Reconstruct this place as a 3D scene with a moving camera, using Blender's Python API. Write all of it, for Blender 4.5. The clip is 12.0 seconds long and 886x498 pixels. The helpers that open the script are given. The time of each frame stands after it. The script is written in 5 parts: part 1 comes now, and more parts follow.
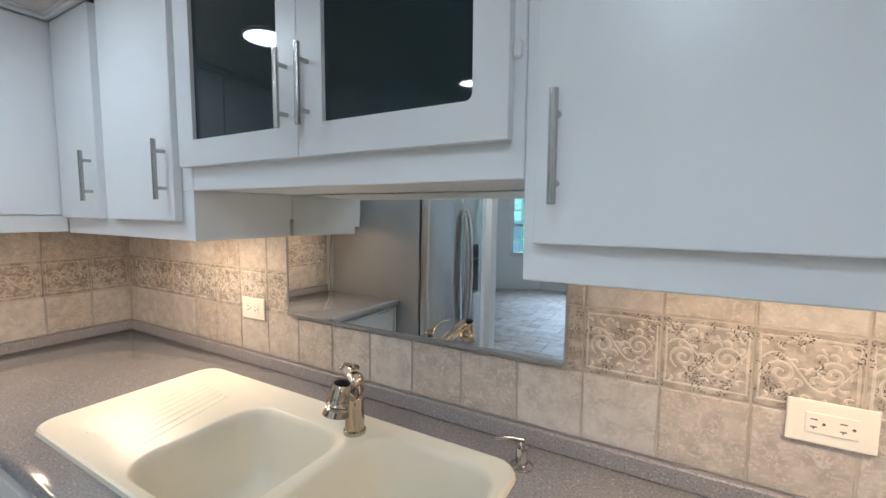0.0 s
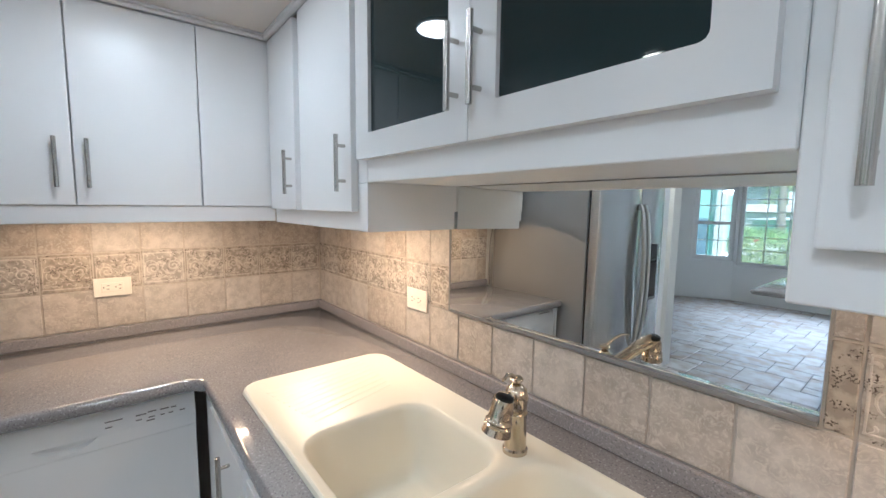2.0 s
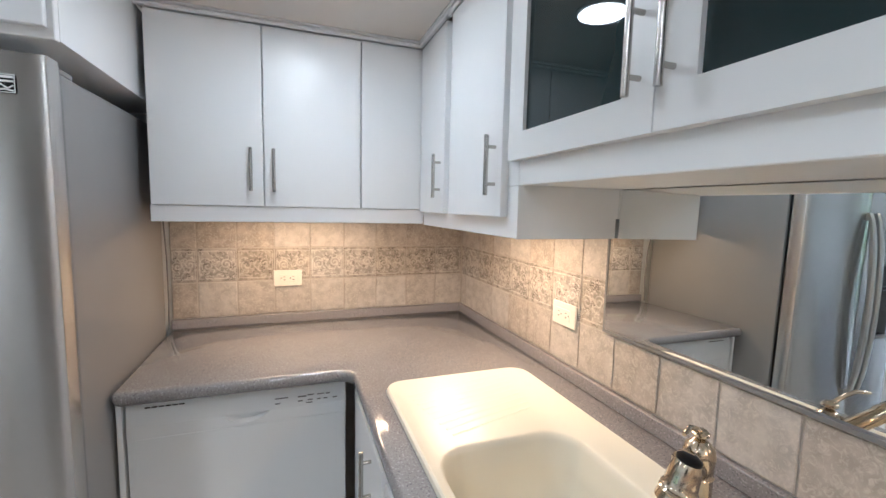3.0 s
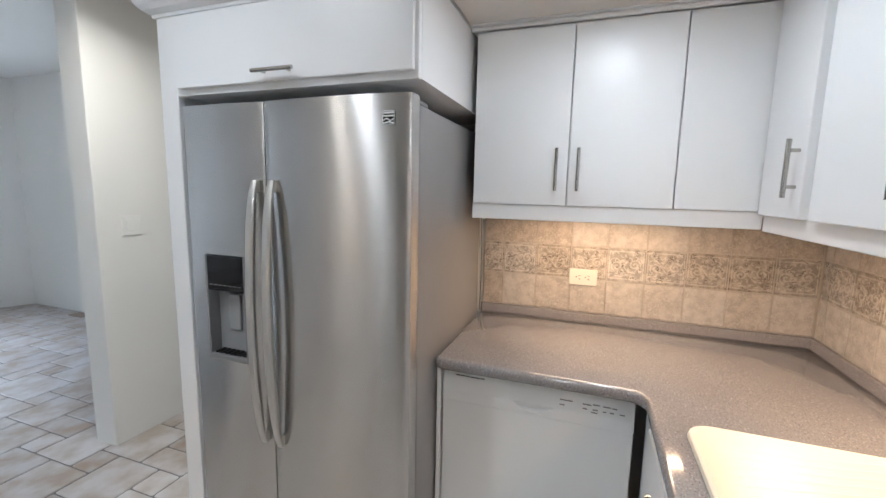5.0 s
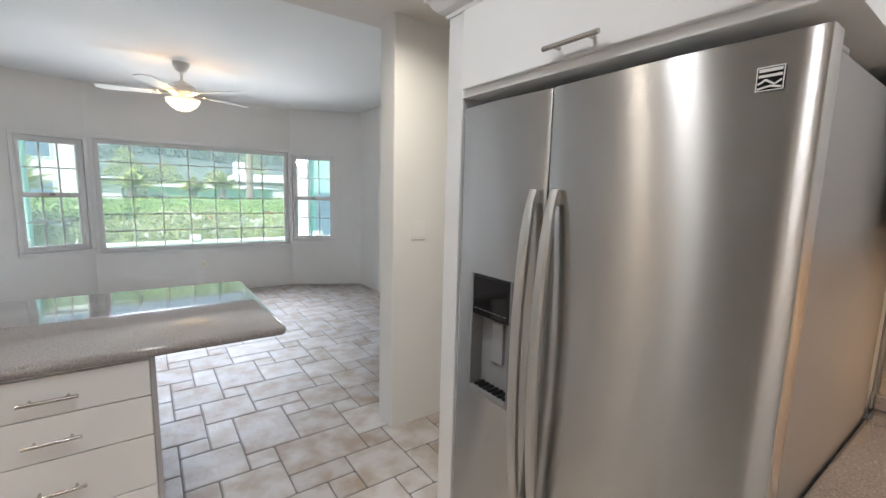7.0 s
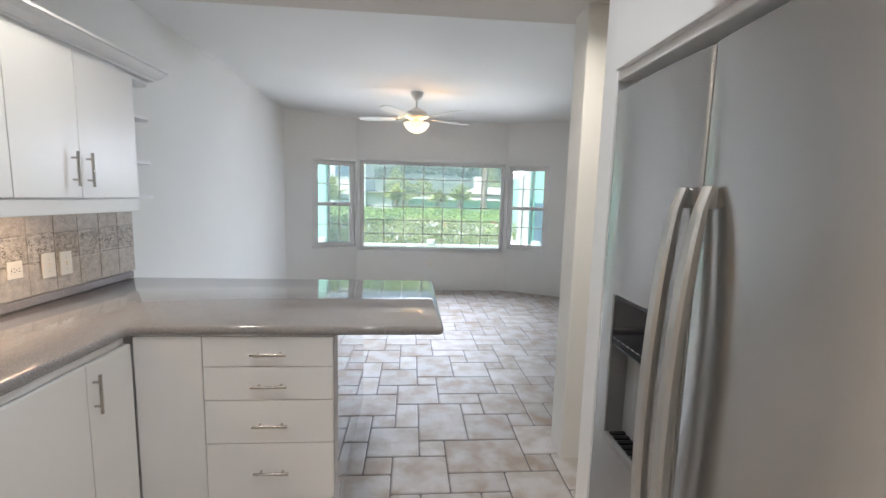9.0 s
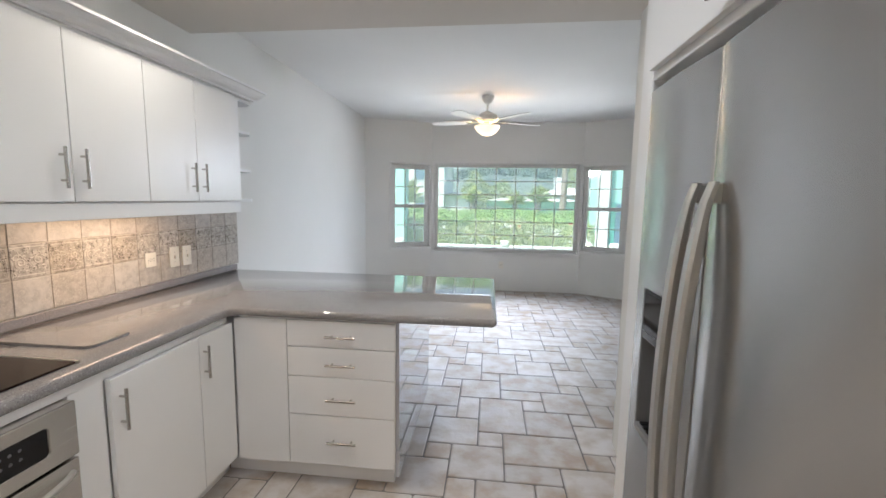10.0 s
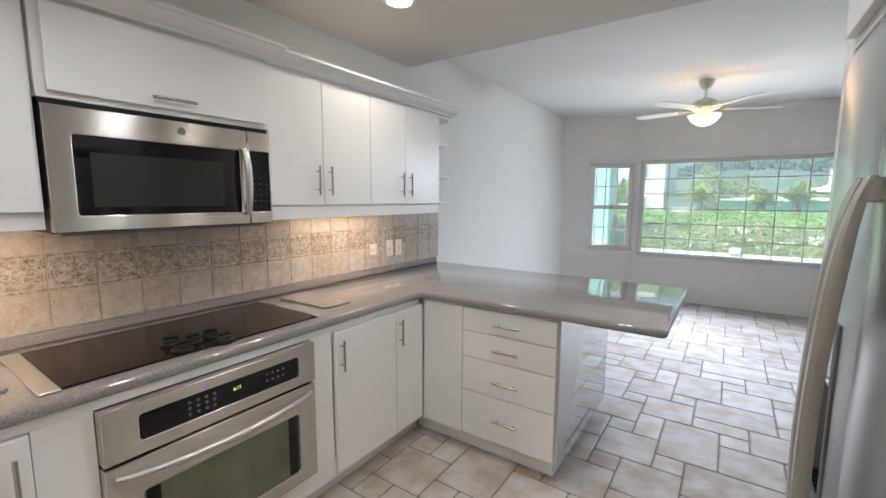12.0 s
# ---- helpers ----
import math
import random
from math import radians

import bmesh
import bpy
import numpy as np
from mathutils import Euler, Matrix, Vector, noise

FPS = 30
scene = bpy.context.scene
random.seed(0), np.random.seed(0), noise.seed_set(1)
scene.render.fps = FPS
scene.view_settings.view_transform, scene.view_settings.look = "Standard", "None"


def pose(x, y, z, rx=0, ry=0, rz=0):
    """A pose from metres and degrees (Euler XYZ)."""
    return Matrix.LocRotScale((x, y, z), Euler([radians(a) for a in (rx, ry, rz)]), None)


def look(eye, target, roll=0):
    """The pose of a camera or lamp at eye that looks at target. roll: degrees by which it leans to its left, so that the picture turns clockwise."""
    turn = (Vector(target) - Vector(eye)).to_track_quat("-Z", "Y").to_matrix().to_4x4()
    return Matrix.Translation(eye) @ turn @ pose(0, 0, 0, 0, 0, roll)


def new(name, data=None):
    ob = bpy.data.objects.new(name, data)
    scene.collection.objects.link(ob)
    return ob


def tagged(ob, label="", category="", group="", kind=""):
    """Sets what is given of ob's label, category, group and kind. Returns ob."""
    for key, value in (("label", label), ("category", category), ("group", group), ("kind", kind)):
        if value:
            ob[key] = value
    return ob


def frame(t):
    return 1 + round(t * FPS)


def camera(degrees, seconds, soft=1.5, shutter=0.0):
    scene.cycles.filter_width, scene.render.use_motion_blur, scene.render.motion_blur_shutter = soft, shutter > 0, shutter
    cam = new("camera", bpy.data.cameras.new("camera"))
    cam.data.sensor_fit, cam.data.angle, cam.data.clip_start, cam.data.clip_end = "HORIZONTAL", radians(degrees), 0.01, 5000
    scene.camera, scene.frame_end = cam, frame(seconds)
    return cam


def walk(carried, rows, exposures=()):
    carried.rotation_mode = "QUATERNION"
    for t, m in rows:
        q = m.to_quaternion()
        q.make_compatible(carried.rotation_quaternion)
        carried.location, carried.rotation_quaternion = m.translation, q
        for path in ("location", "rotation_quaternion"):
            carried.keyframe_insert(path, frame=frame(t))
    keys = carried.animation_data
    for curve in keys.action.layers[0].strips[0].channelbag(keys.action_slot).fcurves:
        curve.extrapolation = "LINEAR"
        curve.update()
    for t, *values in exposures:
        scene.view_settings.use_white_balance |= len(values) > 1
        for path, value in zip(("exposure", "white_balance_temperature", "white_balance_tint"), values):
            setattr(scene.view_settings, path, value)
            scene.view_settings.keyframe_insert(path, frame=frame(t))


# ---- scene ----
cam = camera(93.6, 12.0)
PATH = [
    (0, (2.164, -0.918, 1.45), (1.17, 0.809, 1.275), 0.4),
    (0.5, (2.141, -0.919, 1.448), (1.061, 0.754, 1.263), 0.3),
    (1, (2.122, -0.917, 1.447), (0.916, 0.668, 1.26), 0.4),
    (1.5, (2.099, -0.881, 1.446), (0.73, 0.564, 1.249), 0.5),
    (2, (2.063, -0.842, 1.442), (0.51, 0.402, 1.237), 0.6),
    (2.5, (2.014, -0.82, 1.448), (0.282, 0.158, 1.24), 0.9),
    (3, (1.974, -0.824, 1.444), (0.103, -0.146, 1.246), 1.3),
    (3.2, (1.955, -0.82, 1.451), (0.043, -0.272, 1.246), 1.2),
    (5, (1.913, -0.824, 1.477), (0.048, -1.491, 1.202), 1.2),
    (5.5, (1.868, -0.886, 1.474), (0.135, -1.842, 1.183), 1.1),
    (6, (1.774, -0.98, 1.474), (0.206, -2.189, 1.191), 1.0),
    (6.5, (1.703, -1.072, 1.484), (0.33, -2.499, 1.207), 1.2),
    (7, (1.656, -1.11, 1.485), (0.505, -2.724, 1.217), 1.5),
    (8.8, (1.361, -1.123, 1.469), (1.123, -3.095, 1.229), 1.5),
    (9, (1.351, -1.108, 1.468), (1.197, -3.088, 1.228), 1.5),
    (9.5, (1.301, -1.058, 1.453), (1.346, -3.044, 1.22), 1.1),
    (10, (1.245, -0.987, 1.462), (1.466, -2.96, 1.224), 0.9),
    (10.5, (1.201, -0.926, 1.474), (1.615, -2.868, 1.234), 0.6),
    (11, (1.163, -0.931, 1.475), (1.798, -2.811, 1.229), 0.5),
    (11.5, (1.076, -0.938, 1.467), (1.957, -2.718, 1.224), 0.4),
    (12, (1.019, -0.925, 1.465), (2.145, -2.56, 1.224), 0.2),
]
EXPOSURES = [(0.0, 0.95, 5150, 3), (2.5, 1.20, 5350, 6), (5.5, 1.31, 5750, 8), (7.0, 1.18, 6150, 10), (9.5, 1.10, 6150, 10), (12.0, 1.08, 6150, 10)]
walk(cam, [(t, look(eye, target, roll)) for t, eye, target, roll in PATH], EXPOSURES)

# ---- world, sun, large lights ----
world = bpy.data.worlds.new("sky")
scene.world = world
world.use_nodes = True
wn, wl = world.node_tree.nodes, world.node_tree.links
sky = wn.new("ShaderNodeTexSky")
sky.sky_type, sky.sun_disc = "NISHITA", False
sky.sun_elevation, sky.sun_rotation = radians(58), radians(60)
sky.air_density, sky.dust_density, sky.ozone_density = 1.0, 4.0, 2.5
wn["Background"].inputs["Strength"].default_value = 0.15
wl.new(sky.outputs["Color"], wn["Background"].inputs["Color"])

sun_data = bpy.data.lights.new("sun", "SUN")
sun_data.energy, sun_data.angle, sun_data.color = 4.5, radians(0.6), (1.0, 0.95, 0.88)
sun = new("sun", sun_data)
sun.matrix_world = look((14.0, 2.0, 26.0), (0.0, -14.0, 0.0))


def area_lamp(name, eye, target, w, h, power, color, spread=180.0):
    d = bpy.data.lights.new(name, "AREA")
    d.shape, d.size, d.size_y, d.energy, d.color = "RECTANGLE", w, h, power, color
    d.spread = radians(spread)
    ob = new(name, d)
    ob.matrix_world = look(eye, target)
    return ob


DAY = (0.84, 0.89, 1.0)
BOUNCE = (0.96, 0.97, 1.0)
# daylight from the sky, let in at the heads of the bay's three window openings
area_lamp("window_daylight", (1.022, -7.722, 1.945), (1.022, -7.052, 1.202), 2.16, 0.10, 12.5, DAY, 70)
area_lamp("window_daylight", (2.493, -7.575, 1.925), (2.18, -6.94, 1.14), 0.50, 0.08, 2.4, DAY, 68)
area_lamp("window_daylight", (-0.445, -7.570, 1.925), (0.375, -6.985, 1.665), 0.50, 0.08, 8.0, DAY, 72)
# daylight thrown up from the sunlit garden, let in over the sills
area_lamp("garden_bounce", (1.022, -7.722, 0.700), (1.022, -7.022, 1.40), 2.16, 0.08, 2.7, BOUNCE, 74)
area_lamp("garden_bounce", (2.493, -7.575, 0.765), (2.09, -6.77, 1.665), 0.50, 0.06, 0.7, BOUNCE, 74)
area_lamp("garden_bounce", (-0.445, -7.570, 0.765), (0.155, -6.97, 1.565), 0.50, 0.06, 1.5, BOUNCE, 74)

WARM = (1.0, 0.70, 0.45)
WHITE = (1.0, 0.985, 0.955)
UNDER = (
    # x, y, z, length along x, length along y, watts
    (0.235, -0.80, 1.415, 0.05, 0.50, 1.75),
    (0.80, -0.235, 1.410, 0.40, 0.05, 2.0),
    (2.40, -0.215, 1.390, 0.60, 0.05, 1.7),
    (2.92, -2.78, 1.410, 0.05, 0.60, 2.1),
    (2.92, -0.95, 1.410, 0.05, 0.50, 2.5),
)
for ux, uy, uz, uw, uh, up in UNDER:
    area_lamp("under_cabinet_glow", (ux, uy, uz - 0.022), (ux + 0.0001, uy, 0.0), uw, uh, up, WARM if ux > 2.8 else (1.0, 0.63, 0.35))

SOFFIT, KITCHEN_CEILING, NOOK_CEILING = 2.086, 2.47, 2.66
SPOTS = (
    # recessed ceiling lamps: x, y, z, watts
    (0.82, -0.78, SOFFIT, 1.5),
    (2.15, -1.12, SOFFIT, 1.7),
    (0.66, -2.76, KITCHEN_CEILING, 4.6),
    (2.49, -2.66, KITCHEN_CEILING, 2.4),
    # added fill lamp, unseen, to brighten cabinet fronts and floor
    (1.55, -1.95, KITCHEN_CEILING, 3.0),
)
for lx, ly, lz, lp in SPOTS:
    d = bpy.data.lights.new("downlight", "AREA")
    d.shape, d.size, d.energy, d.color = "DISK", 0.15, lp, (WHITE if ly > -2.0 else (1.0, 0.88, 0.72))
    d.spread = radians(180 if lz == SOFFIT else 155)
    ob = new("downlight", d)
    ob.matrix_world = look((lx, ly, lz - 0.012), (lx + 0.0001, ly, 0.0))
for bx in (1.178, 1.442):
    d = bpy.data.lights.new("fan_bulb", "POINT")
    d.energy, d.color, d.shadow_soft_size = 1.15, (1.0, 0.60, 0.28), 0.012
    ob = new("fan_bulb", d)
    ob.location = (bx, -6.035, 2.330)

# ---- materials ----


def rgba(c):
    return (c[0], c[1], c[2], 1.0)


def material(name, base, rough=0.5, metal=0.0, var=0.06, scale=3.0, fine=60.0, bump=0.05, depth=0.002, stretch=None,
             tint=None, coat=0.0, rvar=0.0, random_mix=0.0, specular=0.5, lo=0.32, hi=0.68):
    """Colour with cloudy variation, a fine grain in relief, and optional per-object variation."""
    m = bpy.data.materials.new(name)
    m.use_nodes = True
    n, l = m.node_tree.nodes, m.node_tree.links
    b = n["Principled BSDF"]
    b.inputs["Roughness"].default_value, b.inputs["Metallic"].default_value = rough, metal
    b.inputs["Coat Weight"].default_value = coat
    b.inputs["Specular IOR Level"].default_value = specular
    geo = n.new("ShaderNodeNewGeometry")
    vec = geo.outputs["Position"]
    if stretch:
        mp = n.new("ShaderNodeMapping")
        mp.inputs["Scale"].default_value = stretch
        l.new(vec, mp.inputs["Vector"])
        vec = mp.outputs["Vector"]
    big = n.new("ShaderNodeTexNoise")
    big.inputs["Scale"].default_value, big.inputs["Detail"].default_value = scale, 6.0
    l.new(vec, big.inputs["Vector"])
    ramp = n.new("ShaderNodeValToRGB")
    other = tint if tint else tuple(c * (1 - 2 * var) for c in base)
    ramp.color_ramp.elements[0].position, ramp.color_ramp.elements[1].position = lo, hi
    ramp.color_ramp.elements[0].color, ramp.color_ramp.elements[1].color = rgba(other), rgba(base)
    l.new(big.outputs["Fac"], ramp.inputs["Fac"])
    col = ramp.outputs["Color"]
    if random_mix:
        info = n.new("ShaderNodeObjectInfo")
        hsv = n.new("ShaderNodeHueSaturation")
        mr = n.new("ShaderNodeMapRange")
        mr.inputs["To Min"].default_value, mr.inputs["To Max"].default_value = 1 - random_mix, 1 + random_mix
        l.new(info.outputs["Random"], mr.inputs["Value"])
        l.new(mr.outputs["Result"], hsv.inputs["Value"])
        sat = n.new("ShaderNodeMapRange")
        sat.inputs["To Min"].default_value, sat.inputs["To Max"].default_value = 1.35, 0.65
        l.new(info.outputs["Random"], sat.inputs["Value"])
        l.new(sat.outputs["Result"], hsv.inputs["Saturation"])
        l.new(col, hsv.inputs["Color"])
        col = hsv.outputs["Color"]
    l.new(col, b.inputs["Base Color"])
    if bump or rvar:
        grain = n.new("ShaderNodeTexNoise")
        grain.inputs["Scale"].default_value, grain.inputs["Detail"].default_value = fine, 4.0
        l.new(vec, grain.inputs["Vector"])
        if bump:
            bp = n.new("ShaderNodeBump")
            bp.inputs["Strength"].default_value, bp.inputs["Distance"].default_value = bump, depth
            l.new(grain.outputs["Fac"], bp.inputs["Height"])
            l.new(bp.outputs["Normal"], b.inputs["Normal"])
        if rvar:
            mr2 = n.new("ShaderNodeMapRange")
            mr2.inputs["To Min"].default_value, mr2.inputs["To Max"].default_value = max(rough - rvar, 0.02), rough + rvar
            l.new(grain.outputs["Fac"], mr2.inputs["Value"])
            l.new(mr2.outputs["Result"], b.inputs["Roughness"])
    return m


def speckled(name, base, dark, light, rough):
    """Laminate with a dense fleck of darker and lighter grains."""
    m = material(name, base, rough, var=0.04, scale=5.0, bump=0.0)
    n, l = m.node_tree.nodes, m.node_tree.links
    b = n["Principled BSDF"]
    src = b.inputs["Base Color"].links[0].from_socket
    geo = n.new("ShaderNodeNewGeometry")
    for size, colour, lo, hi in ((230.0, dark, 0.57, 0.66), (200.0, light, 0.58, 0.68)):
        t = n.new("ShaderNodeTexNoise")
        t.inputs["Scale"].default_value, t.inputs["Detail"].default_value = size, 2.0
        mp = n.new("ShaderNodeMapping")
        mp.inputs["Location"].default_value = (size, 3.1, 0.7)
        l.new(geo.outputs["Position"], mp.inputs["Vector"])
        l.new(mp.outputs["Vector"], t.inputs["Vector"])
        r = n.new("ShaderNodeMapRange")
        r.inputs["From Min"].default_value, r.inputs["From Max"].default_value = lo, hi
        l.new(t.outputs["Fac"], r.inputs["Value"])
        mix = n.new("ShaderNodeMixRGB")
        mix.inputs["Color2"].default_value = rgba(colour)
        l.new(r.outputs["Result"], mix.inputs["Fac"])
        l.new(src, mix.inputs["Color1"])
        src = mix.outputs["Color"]
    l.new(src, b.inputs["Base Color"])
    return m


def glowing(name, colour, strength):
    m = bpy.data.materials.new(name)
    m.use_nodes = True
    b = m.node_tree.nodes["Principled BSDF"]
    b.inputs["Base Color"].default_value = rgba(colour)
    b.inputs["Emission Color"].default_value, b.inputs["Emission Strength"].default_value = rgba(colour), strength
    return m


def clear_glass(name):
    m = bpy.data.materials.new(name)
    m.use_nodes = True
    n, l = m.node_tree.nodes, m.node_tree.links
    mix, tr, gl, fr = (n.new("ShaderNodeMixShader"), n.new("ShaderNodeBsdfTransparent"), n.new("ShaderNodeBsdfGlossy"), n.new("ShaderNodeFresnel"))
    tr.inputs["Color"].default_value = (0.93, 0.97, 0.96, 1)
    gl.inputs["Roughness"].default_value = 0.02
    fr.inputs["IOR"].default_value = 1.35
    # pale translucent veil puts the bright outdoors' haze and glare into the panes
    glare_mix, glare_veil = n.new("ShaderNodeMixShader"), n.new("ShaderNodeBsdfTranslucent")
    glare_veil.inputs["Color"].default_value = (0.9, 0.95, 0.95, 1)
    glare_mix.inputs["Fac"].default_value = 0.22
    l.new(tr.outputs["BSDF"], glare_mix.inputs[1])
    l.new(glare_veil.outputs["BSDF"], glare_mix.inputs[2])
    l.new(fr.outputs["Fac"], mix.inputs["Fac"])
    l.new(glare_mix.outputs["Shader"], mix.inputs[1])
    l.new(gl.outputs["BSDF"], mix.inputs[2])
    l.new(mix.outputs["Shader"], n["Material Output"].inputs["Surface"])
    return m



def veined(name, m, vein):
    """Adds a fine lace of paler veins to a stone material."""
    n, l = m.node_tree.nodes, m.node_tree.links
    b = n["Principled BSDF"]
    src = b.inputs["Base Color"].links[0].from_socket
    geo = n.new("ShaderNodeNewGeometry")
    t = n.new("ShaderNodeTexNoise")
    t.inputs["Scale"].default_value, t.inputs["Detail"].default_value = 62.0, 8.0
    t.inputs["Roughness"].default_value, t.inputs["Distortion"].default_value = 0.68, 1.6
    l.new(geo.outputs["Position"], t.inputs["Vector"])
    r = n.new("ShaderNodeMapRange")
    r.inputs["From Min"].default_value, r.inputs["From Max"].default_value, r.inputs["To Max"].default_value = 0.48, 0.64, 0.75
    l.new(t.outputs["Fac"], r.inputs["Value"])
    mix = n.new("ShaderNodeMixRGB")
    mix.inputs["Color2"].default_value = rgba(vein)
    l.new(r.outputs["Result"], mix.inputs["Fac"])
    l.new(src, mix.inputs["Color1"])
    l.new(mix.outputs["Color"], b.inputs["Base Color"])
    return m


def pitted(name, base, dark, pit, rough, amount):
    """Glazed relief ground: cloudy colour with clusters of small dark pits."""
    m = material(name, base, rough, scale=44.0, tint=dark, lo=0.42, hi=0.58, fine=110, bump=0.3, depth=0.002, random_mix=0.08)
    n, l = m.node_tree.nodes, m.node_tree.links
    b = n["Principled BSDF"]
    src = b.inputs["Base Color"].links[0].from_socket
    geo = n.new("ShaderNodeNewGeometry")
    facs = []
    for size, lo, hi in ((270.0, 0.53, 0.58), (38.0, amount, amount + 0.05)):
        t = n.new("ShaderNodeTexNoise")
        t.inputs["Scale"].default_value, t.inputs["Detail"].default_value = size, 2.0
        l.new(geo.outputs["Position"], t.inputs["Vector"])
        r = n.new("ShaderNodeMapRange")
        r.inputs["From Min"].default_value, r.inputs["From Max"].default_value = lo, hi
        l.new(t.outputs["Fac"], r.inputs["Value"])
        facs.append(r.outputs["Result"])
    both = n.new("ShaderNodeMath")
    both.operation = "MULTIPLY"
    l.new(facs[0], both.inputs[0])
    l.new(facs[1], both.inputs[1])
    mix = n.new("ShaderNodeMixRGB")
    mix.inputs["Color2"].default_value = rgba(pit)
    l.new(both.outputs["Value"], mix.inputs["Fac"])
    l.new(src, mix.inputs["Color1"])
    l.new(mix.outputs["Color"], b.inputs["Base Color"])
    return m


# kitchen ceilings: a darker, browner tone than the nook's
BEIGECEIL = material("pale_beige_ceiling", (0.68, 0.645, 0.605), 0.8, var=0.02, scale=1.2, fine=70, bump=0.15, depth=0.001)
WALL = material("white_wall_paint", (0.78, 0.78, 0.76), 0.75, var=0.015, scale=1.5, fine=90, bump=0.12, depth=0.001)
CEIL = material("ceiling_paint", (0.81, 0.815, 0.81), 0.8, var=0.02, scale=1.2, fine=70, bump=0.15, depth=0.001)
CAB = material("white_cabinet_lacquer", (0.81, 0.82, 0.83), 0.33, var=0.015, scale=2.0, fine=35, bump=0.03, depth=0.001, rvar=0.04)
# white panel greyed so the mirrored floor shows; its dimness is in the colour
GLOSSPANEL = material("greyed_gloss_laminate", (0.36, 0.37, 0.40), 0.02, var=0.01, scale=2.0, bump=0, coat=1.0, specular=1.0)
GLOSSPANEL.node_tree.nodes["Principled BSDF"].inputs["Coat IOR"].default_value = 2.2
COUNTER = speckled("speckled_grey_laminate", (0.250, 0.239, 0.239), (0.142, 0.136, 0.143), (0.362, 0.350, 0.356), 0.10)
COUNTER.node_tree.nodes["Principled BSDF"].inputs["Specular IOR Level"].default_value = 0.9
COUNTER.node_tree.nodes["Principled BSDF"].inputs["Coat Weight"].default_value = 0.5
UPSTAND = speckled("speckled_grey_upstand", (0.285, 0.268, 0.272), (0.15, 0.14, 0.155), (0.42, 0.40, 0.415), 0.42)
TILE = veined("beige_stone_tile", material("beige_stone_tile", (0.52, 0.475, 0.43), 0.5, scale=26.0, tint=(0.395, 0.357, 0.32), lo=0.38, hi=0.64, fine=45, bump=0.12, depth=0.002, random_mix=0.10, rvar=0.08), (0.63, 0.585, 0.525))
RELIEF = pitted("beige_relief_glaze", (0.59, 0.545, 0.49), (0.47, 0.43, 0.385), (0.07, 0.05, 0.04), 0.5, 0.56)
# sunk ground: grey-brown pigment and pits, with recess shade put into the colour
SHADEDGROUND = pitted("shaded_grey_brown_ground", (0.46, 0.42, 0.372), (0.31, 0.28, 0.245), (0.07, 0.052, 0.04), 0.55, 0.535)
GROUT = material("pale_grout", (0.52, 0.475, 0.42), 0.9, var=0.05, fine=120, bump=0.3)
FLOORTILE = material("floor_stone_tile", (0.480, 0.464, 0.46), 0.46, specular=0.4, scale=6.0, lo=0.38, hi=0.60, tint=(0.36, 0.302, 0.25), fine=16, bump=0.4, depth=0.006, random_mix=0.14, rvar=0.12)
FLOORGROUT = material("grey_floor_grout", (0.19, 0.18, 0.175), 0.95, var=0.1, fine=150, bump=0.4)
STEEL = material("brushed_stainless_steel", (0.565, 0.555, 0.54), 0.255, metal=1.0, var=0.008, scale=1.5, fine=2.0, bump=0.0, stretch=(160, 160, 1.5), rvar=0.012)
STEELH = material("brushed_steel_across", (0.66, 0.635, 0.60), 0.27, metal=1.0, var=0.03, scale=1.5, fine=2.0, bump=0.0, stretch=(1.5, 1.5, 170), rvar=0.01)
for steel in (STEEL, STEELH):
    b = steel.node_tree.nodes["Principled BSDF"]
    tan = steel.node_tree.nodes.new("ShaderNodeTangent")
    tan.direction_type, tan.axis = "RADIAL", "Z"
    steel.node_tree.links.new(tan.outputs["Tangent"], b.inputs["Tangent"])
    b.inputs["Anisotropic"].default_value, b.inputs["Anisotropic Rotation"].default_value = 1.0, 0.25
FRIDGESIDE = material("grey_textured_steel_paint", (0.31, 0.31, 0.31), 0.42, metal=0.35, var=0.03, fine=400, bump=0.12, depth=0.0006)
HANDLESTEEL = material("satin_handle_metal", (0.58, 0.575, 0.555), 0.38, metal=0.9, var=0.03, fine=200, bump=0.02)
NICKEL = material("satin_nickel", (0.50, 0.485, 0.46), 0.27, metal=1.0, var=0.03, fine=300, bump=0.02)
PEWTER = material("polished_warm_nickel", (0.62, 0.54, 0.43), 0.14, metal=1.0, var=0.05, fine=80, bump=0.01)
CHROME = material("chrome", (0.55, 0.55, 0.55), 0.12, metal=1.0, var=0.02, bump=0)
BLACKGLASS = material("black_glass", (0.008, 0.008, 0.009), 0.05, var=0.1, bump=0, specular=0.38)
COOKGLASS = material("dark_brown_ceramic_glass", (0.020, 0.014, 0.012), 0.16, var=0.15, scale=20, bump=0, specular=0.16)
BLACKPLASTIC = material("black_plastic", (0.010, 0.010, 0.011), 0.5, var=0.1, bump=0.02, specular=0.25)
GREYPLASTIC = material("grey_plastic", (0.22, 0.22, 0.225), 0.35, var=0.05, bump=0.02)
NICHE = material("satin_grey_niche_plastic", (0.30, 0.31, 0.32), 0.3, var=0.06, bump=0.02)
SCREEN = material("dark_mesh_screen", (0.026, 0.026, 0.025), 0.14, var=0.01, scale=30, bump=0)
BUTTON = material("dim_grey_button", (0.09, 0.09, 0.092), 0.4, bump=0)
DIMMARK = material("faint_key_print", (0.022, 0.022, 0.024), 0.4, bump=0)
